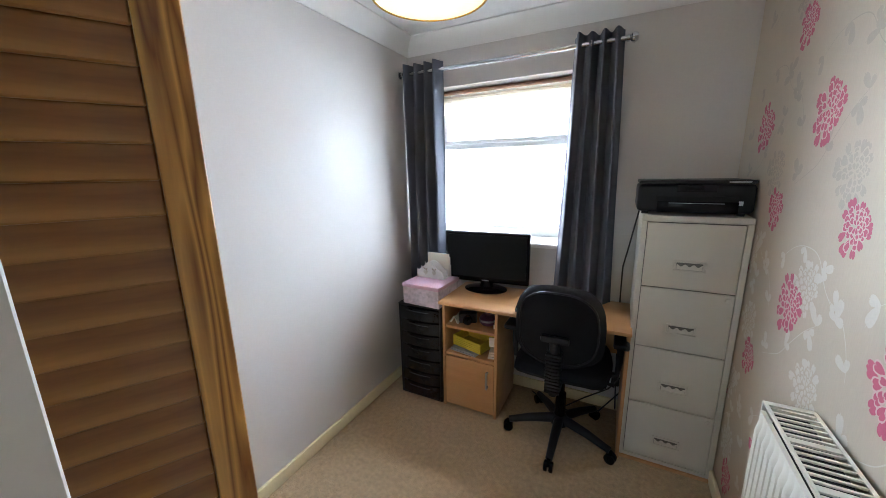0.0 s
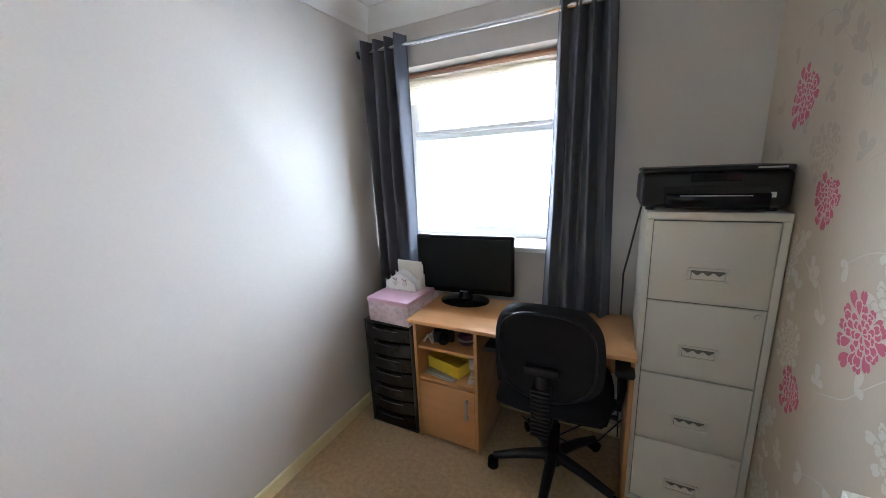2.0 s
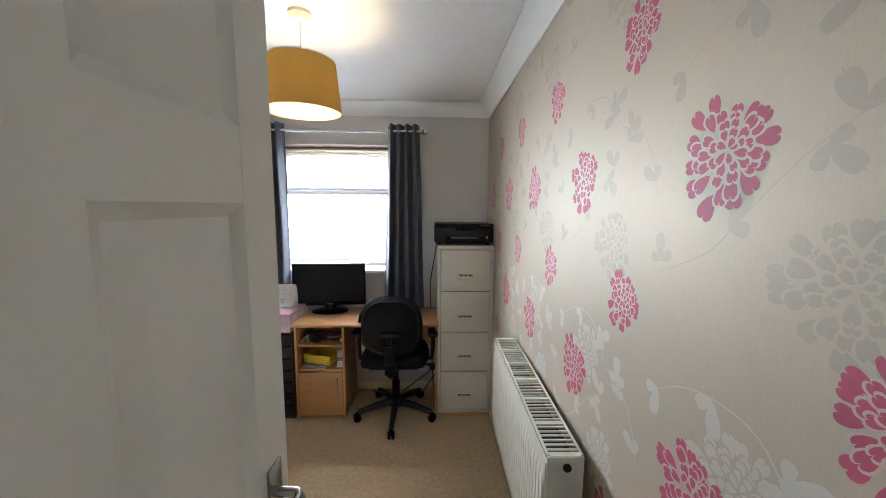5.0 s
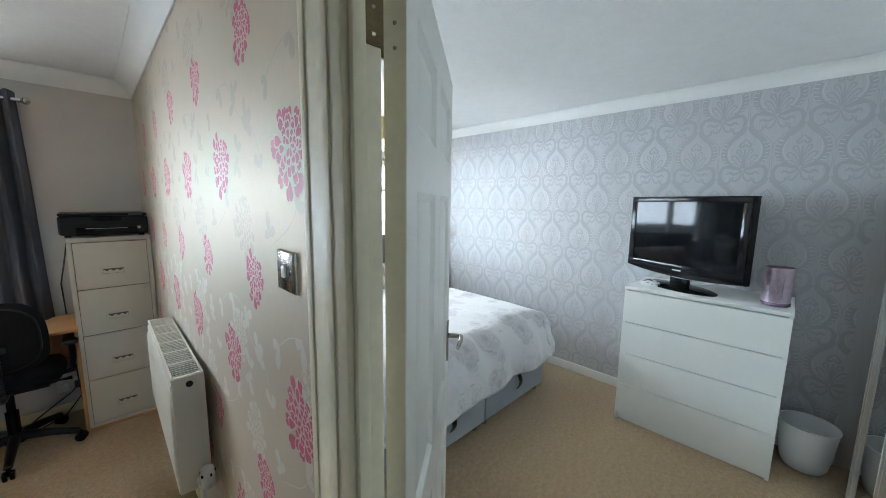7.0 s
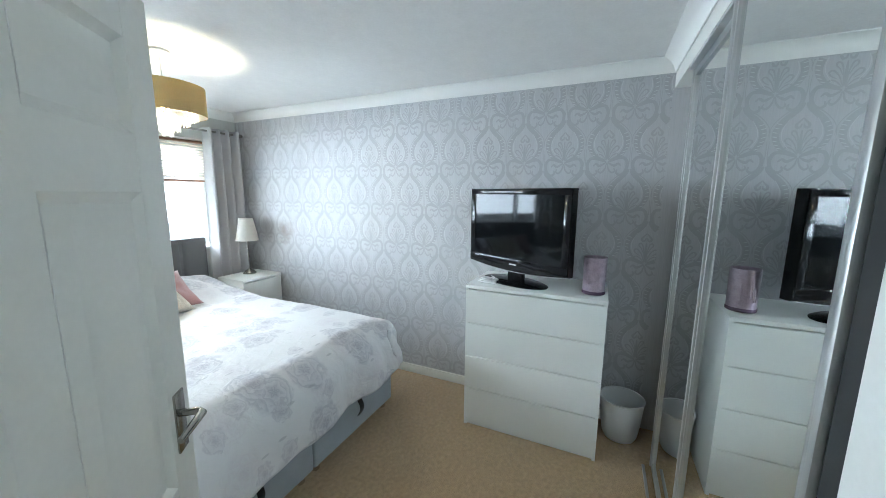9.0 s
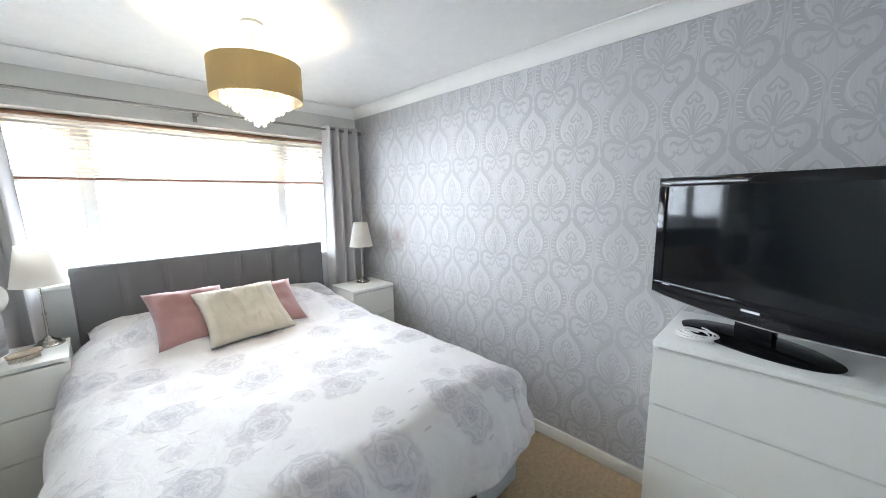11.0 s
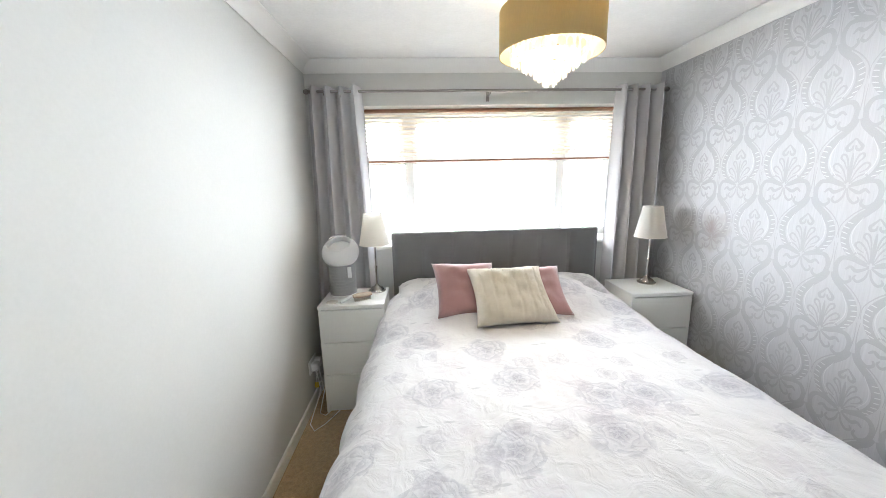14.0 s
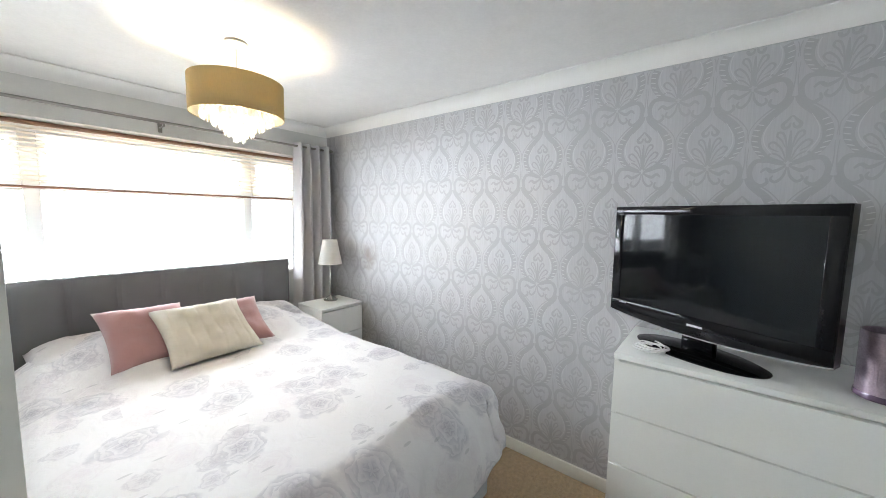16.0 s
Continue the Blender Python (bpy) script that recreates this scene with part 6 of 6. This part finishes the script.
def chandelier():
    c = thing("pendant_lamp", 1.430, 2.085, CEIL, "taupe drum shade with tiers of capiz drops, lit", "pendant lamp")
    part("ceiling_rose", Build().lathe([(0.0001, 0), (0.048, 0), (0.048, -0.012), (0.030, -0.026), (0.008, -0.032), (0.0001, -0.032)], 28), M_WHITEPL, c)
    part("cord", Build().tube([(0, 0, -0.032), (0, 0, -0.21)], 0.0032, 8), M_WHITEPL, c)
    sh = part("shade", Build().lathe([(0.196, -0.180), (0.196, -0.335), (0.1945, -0.335), (0.1945, -0.180), (0.196, -0.180)], 64), M_SHADE_T, c, "taupe gold cloth drum")
    part("lining", Build().lathe([(0.1938, -0.182), (0.1938, -0.333), (0.1932, -0.333), (0.1932, -0.182), (0.1938, -0.182)], 64), M_LINER, sh, "pale lining")
    for q in (0.2, 2.3, 4.4):
        part("spoke", Build().tube([(0, 0, -0.205), (0.190 * math.cos(q), 0.190 * math.sin(q), -0.19)], 0.0018, 6), M_WHITEPL, sh)
    part("lamp_holder", Build().lathe([(0.0001, -0.205), (0.017, -0.205), (0.019, -0.25), (0.0001, -0.25)], 16), M_WHITEPL, c)
    part("bulb", Build().lathe([(0.0001, -0.252), (0.013, -0.252), (0.022, -0.275), (0.022, -0.29), (0.014, -0.303), (0.0001, -0.306)], 20), M_BULB, c, "lit bulb")
    me = None
    for ring, (r, z, n) in enumerate(((0.150, -0.342, 34), (0.105, -0.372, 24), (0.060, -0.408, 14), (0.024, -0.436, 5))):
        part("tier_ring", Build().tube([(r * math.cos(q), r * math.sin(q), z + 0.035) for q in [k * math.pi / 20 for k in range(40)]], 0.0022, 6, True), M_CHROME, c)
        for i in range(n):
            q = 2 * math.pi * i / n + ring
            if me is None:
                d = part("drop", Build().lathe([(0.0001, -0.017), (0.010, -0.012), (0.0125, 0.0), (0.010, 0.012), (0.0001, 0.017)], 10, Matrix.Diagonal((1, 0.18, 1, 1))), M_CRYSTAL, c)
                me = d.data
            else:
                d = new("drop", me)
                d.parent = c
            d.location = (r * math.cos(q), r * math.sin(q), z)
            d.rotation_euler.z = q + math.pi / 2 + 0.4 * math.sin(i * 1.7)
            e = new("drop", me)
            e.parent = c
            e.location = (r * math.cos(q + 0.05), r * math.sin(q + 0.05), z + 0.032)
            e.rotation_euler.z = q + math.pi / 2 - 0.3 * math.sin(i * 2.3)


chandelier()


# ---- wallpaper prints ----
def smooth_line(pts, n=7):
    """A Catmull-Rom line through (a, b) points."""
    p = [pts[0]] + list(pts) + [pts[-1]]
    out = []
    for i in range(1, len(p) - 2):
        for k in range(n):
            t = k / n
            out.append(tuple(0.5 * (2 * p[i][c] + (p[i + 1][c] - p[i - 1][c]) * t + (2 * p[i - 1][c] - 5 * p[i][c] + 4 * p[i + 1][c] - p[i + 2][c]) * t * t
                                    + (3 * p[i][c] - p[i - 1][c] - 3 * p[i + 1][c] + p[i + 2][c]) * t ** 3) for c in (0, 1)))
    out.append(tuple(pts[-1]))
    return out


class Print:
    """Flat printed shapes on a wall, each a hair prouder than the one before."""

    def __init__(self):
        self.v, self.f = [], []

    def stroke(self, pts, w, lay):
        ln = smooth_line(pts)
        n = len(ln)
        k = len(self.v)
        for i, (a, b) in enumerate(ln):
            p, q = ln[max(0, i - 1)], ln[min(n - 1, i + 1)]
            d = math.hypot(q[0] - p[0], q[1] - p[1]) or 1
            nx, ny = -(q[1] - p[1]) / d, (q[0] - p[0]) / d
            h = w / 2 * (0.35 + 0.65 * math.sin(math.pi * min(1, max(0, (i + 0.6) / (n + 0.2)))))
            self.v += [(a + nx * h, b + ny * h, lay), (a - nx * h, b - ny * h, lay)]
        self.f += [(k + 2 * i, k + 2 * i + 1, k + 2 * i + 3, k + 2 * i + 2) for i in range(n - 1)]

    def petal(self, x, y, ang, length, width, lay, notch=0.12):
        k = len(self.v)
        ca, sa = math.cos(ang), math.sin(ang)
        half = [(0.18, 0.24), (0.42, 0.42), (0.66, 0.5), (0.84, 0.46), (0.96, 0.31), (0.985, 0.17), (0.95, 0.06)]
        pts = [(0, 0.0)] + half + [(1 - notch * 0.75, 0.0)] + [(a, -b) for a, b in half[::-1]]
        for a, b in pts:
            a, b = a * length, b * width
            self.v.append((x + ca * a - sa * b, y + sa * a + ca * b, lay))
        self.f.append(tuple(range(k, k + len(pts))))

    def mesh(self, name, place, mat):
        me = bpy.data.meshes.new(name)
        me.from_pydata([place(*v) for v in self.v], [], self.f)
        me.materials.append(mat)
        return me


def flower_print(seed, size, tone, line, lift=1.0, slim=0.92):
    """A ragged many-petalled bloom: heart-shaped petals, each with a thin pale edge, fanning from a heart set off centre."""
    rnd = random.Random(seed)
    p = Print()
    cx, cy = 0.20 * size, 0.15 * size
    lay, slots = 0.00004, []
    lean = rnd.uniform(0, 6.28)
    for ring, (r, n, ln, wd) in enumerate(((0.60, 13, 0.44, 0.36), (0.44, 12, 0.36, 0.29), (0.30, 10, 0.30, 0.24), (0.17, 8, 0.25, 0.20), (0.05, 5, 0.20, 0.15))):
        for i in range(n):
            a = 2 * math.pi * (i + 0.5 * (ring % 2)) / n + rnd.uniform(-0.16, 0.16)
            reach = 1 - 0.26 * math.cos(a - 0.64) + (0.13 * math.sin(3 * a + lean) if ring < 2 else 0)
            k = rnd.uniform(0.84, 1.14)
            x, y = cx + size * r * reach * math.cos(a) * slim, cy + size * r * reach * math.sin(a)
            ang = a + rnd.uniform(-0.30, 0.30)
            L, W = size * ln * k * (0.55 + 0.45 * reach), size * wd * rnd.uniform(0.72, 1.0) * (0.6 + 0.4 * reach)
            if ring:
                e = 0.062 * size
                p.petal(x - e * 0.3 * math.cos(ang), y - e * 0.3 * math.sin(ang), ang, L + e, W + 1.5 * e, lay, 0.24)
                slots.append(1)
                lay += 0.000008
            p.petal(x, y, ang, L, W, lay, 0.24)
            slots.append(0)
            lay += 0.000008
    me = p.mesh("flower_print", lambda u, v, h: (-h * lift, -u, v), tone)
    me.materials.append(line)
    me.polygons.foreach_set("material_index", slots)
    return me


PINK_BIG = [flower_print(s, 0.084, M_PINK, M_PINKLINE) for s in (1, 2)]
PINK_SMALL = [flower_print(s, 0.066, M_PINK, M_PINKLINE, slim=0.86) for s in (3, 4)]
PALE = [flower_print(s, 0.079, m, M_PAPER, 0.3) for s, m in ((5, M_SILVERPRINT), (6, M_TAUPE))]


def printed_flower(me, y, z, turn, dx=0.0):
    ob = new("flower", me)
    ob.parent = floral_wall
    ob.matrix_world = pose(-0.0002 - dx, y, z, turn, 0, 0)


rows_z = (2.15, 1.855, 1.570, 1.282, 1.013, 0.72, 0.455, 0.17)
for ri, z in enumerate(rows_z):
    big = ri % 2 == 0
    for k in range(-1, 7):
        y = (0.530 if big else 0.770) + 0.4835 * k
        if not 0.50 < y < 3.18 or z > 2.10 and y < 0.6:
            continue
        if z + 0.1 > 2.19:
            continue
        printed_flower((PINK_BIG if big else PINK_SMALL)[(ri // 2 + k) % 2], y, z, 12 * math.sin(ri * 2.1 + k) + (8 if big else -6), 0.00018)
        if not big:
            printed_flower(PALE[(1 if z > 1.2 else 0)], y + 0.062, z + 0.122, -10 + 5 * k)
        elif z < 1.2:
            printed_flower(PALE[0], y - 0.078, z + 0.080, 14)
vine, vine_dk = Print(), Print()
rnd = random.Random(11)
STEMS = (((0.108, -0.225), (0.04, -0.195), (-0.016, -0.165), (-0.066, -0.11), (-0.133, -0.043), (-0.188, -0.004)),
         ((0.096, 0.119), (0.02, 0.165), (-0.053, 0.181), (-0.127, 0.168), (-0.188, 0.10), (-0.239, 0.063), (-0.273, 0.035)),
         ((0.267, 0.080), (0.20, 0.055), (0.166, 0.020), (0.140, -0.030), (0.128, -0.080)))
LEAVES = ((-0.040, -0.128, 1.9), (-0.158, -0.03, -2.2), (-0.188, -0.004, 0.9), (0.103, -0.20, 1.2), (-0.045, 0.178, -1.7), (-0.165, 0.14, 2.6),
          (-0.180, 0.12, -0.3), (-0.262, 0.04, 1.9), (0.08, 0.13, -1.2), (0.225, 0.066, 1.3), (0.135, -0.05, 0.4))
for zi, zb in enumerate((2.175, 1.60, 1.025, 0.44)):
    for k in range(-1, 7):
        yb = 0.542 + 0.482 * k
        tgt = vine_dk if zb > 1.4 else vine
        lay = 0.00003 + 0.000001 * (zi * 8 + k + 1)
        inside = lambda q: 0.47 < yb + q[0] < 3.14 and 0.12 < zb + q[1] < 2.13
        for st in STEMS:
            run = [(yb + q[0], zb + q[1]) for q in st if inside(q)]
            if len(run) > 2:
                tgt.stroke(run, 0.0028, lay)
        for q, (u, v, ang) in enumerate(LEAVES):
            if inside((u, v)):
                g = ang + rnd.uniform(-0.25, 0.25)
                n = rnd.uniform(0.046, 0.062)
                tgt.petal(yb + u, zb + v, g, n, n * 0.50, lay + 0.00004 + 0.000002 * q, -0.14)
                tgt.petal(yb + u, zb + v, g + 1.15, n * 0.62, n * 0.42, lay + 0.00007 + 0.000002 * q, -0.14)
                if q % 2:
                    tgt.petal(yb + u, zb + v, g - 1.2, n * 0.55, n * 0.38, lay + 0.00010 + 0.000002 * q, -0.14)
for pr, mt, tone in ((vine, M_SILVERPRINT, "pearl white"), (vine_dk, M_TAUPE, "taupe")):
    ob = new("leaf_print", pr.mesh("leaf_print", lambda a, b, h: (-h, a, b), mt))
    ob.parent = floral_wall
    tagged(ob, tone + " printed leaves and stems", kind="stuff")


def damask():
    """Ogee drops in staggered rows: toothed crescents round a palmette, a spade over it and a pair of horns below."""
    U, STEP = 0.2545, 0.311
    half = (([(0.006, 0.076), (0.022, 0.046), (0.068, 0.0), (0.097, -0.049), (0.098, -0.104), (0.066, -0.155), (0.012, -0.181)], 0.037),
            ([(0.006, 0.205), (0.004, 0.140), (0.012, 0.088), (0.040, 0.054), (0.090, 0.010), (0.123, -0.040), (0.124, -0.090)], 0.007),
            ([(0.004, -0.188), (0.030, -0.181), (0.061, -0.169), (0.095, -0.169), (0.112, -0.203), (0.104, -0.246), (0.078, -0.268), (0.056, -0.256), (0.060, -0.236)], 0.025),
            ([(0.078, -0.214), (0.062, -0.200), (0.044, -0.212), (0.026, -0.206), (0.004, -0.191)], 0.020),
            ([(0.002, -0.196), (0.010, -0.232), (0.030, -0.254), (0.046, -0.244), (0.040, -0.228)], 0.015),
            ([(0.0, 0.002), (0.015, -0.017), (0.026, -0.032), (0.020, -0.045), (0.008, -0.041), (0.004, -0.026)], 0.017),
            ([(0.004, -0.176), (0.010, -0.105), (0.020, -0.068), (0.034, -0.060), (0.038, -0.074), (0.024, -0.092), (0.012, -0.120)], 0.011),
            ([(0.005, -0.176), (0.022, -0.126), (0.046, -0.097), (0.061, -0.104), (0.053, -0.121), (0.030, -0.136)], 0.011),
            ([(0.005, -0.179), (0.030, -0.149), (0.052, -0.141), (0.058, -0.153), (0.030, -0.166)], 0.010),
            ([(0.001, -0.172), (0.003, -0.110), (0.001, -0.056)], 0.008))
    teeth = ((0.101, -0.020), (0.111, -0.040), (0.115, -0.062), (0.115, -0.084), (0.111, -0.106), (0.103, -0.126), (0.091, -0.143))
    grey, pale = Print(), Print()
    for j in range(-1, 8):
        for i in range(-1, 17):
            u, v = YM + 0.066 + i * U - (U / 2 if j % 2 else 0), 1.895 - STEP * j
            for n, (pts, w) in enumerate(half):
                for s in (1, -1):
                    grey.stroke([(u + s * a, v + b) for a, b in pts], w * (0.86 if n == 0 else 0.74), 0.0002 + 0.00002 * (2 * n + (s > 0)) + 0.00001 * (j % 2))
            for s in (1, -1):
                for a, b in teeth:
                    pale.stroke([(u + s * a, v + b), (u + s * (a - 0.020), v + b - 0.006)], 0.0042, 0.00066)
                pale.stroke([(u + s * 0.052, v + 0.002), (u + s * 0.076, v - 0.05), (u + s * 0.075, v - 0.10), (u + s * 0.046, v - 0.148)], 0.0036, 0.00068)
    for pr, mat, tone in ((pale, M_DAMASK3, "pale silver printed teeth and edges"), (grey, M_DAMASK2, "grey printed damask scrolls and leaves")):
        pr.f = [f for f in pr.f if all(0.08 < pr.v[i][1] < 2.18 and YM + 0.005 < pr.v[i][0] < YW - 0.005 for i in f)]
        ob = new("damask_print", pr.mesh("damask_print", lambda a, b, h: (BX1 - h, a, b), mat))
        ob.parent = damask_wall
        tagged(ob, tone, kind="stuff")


damask()
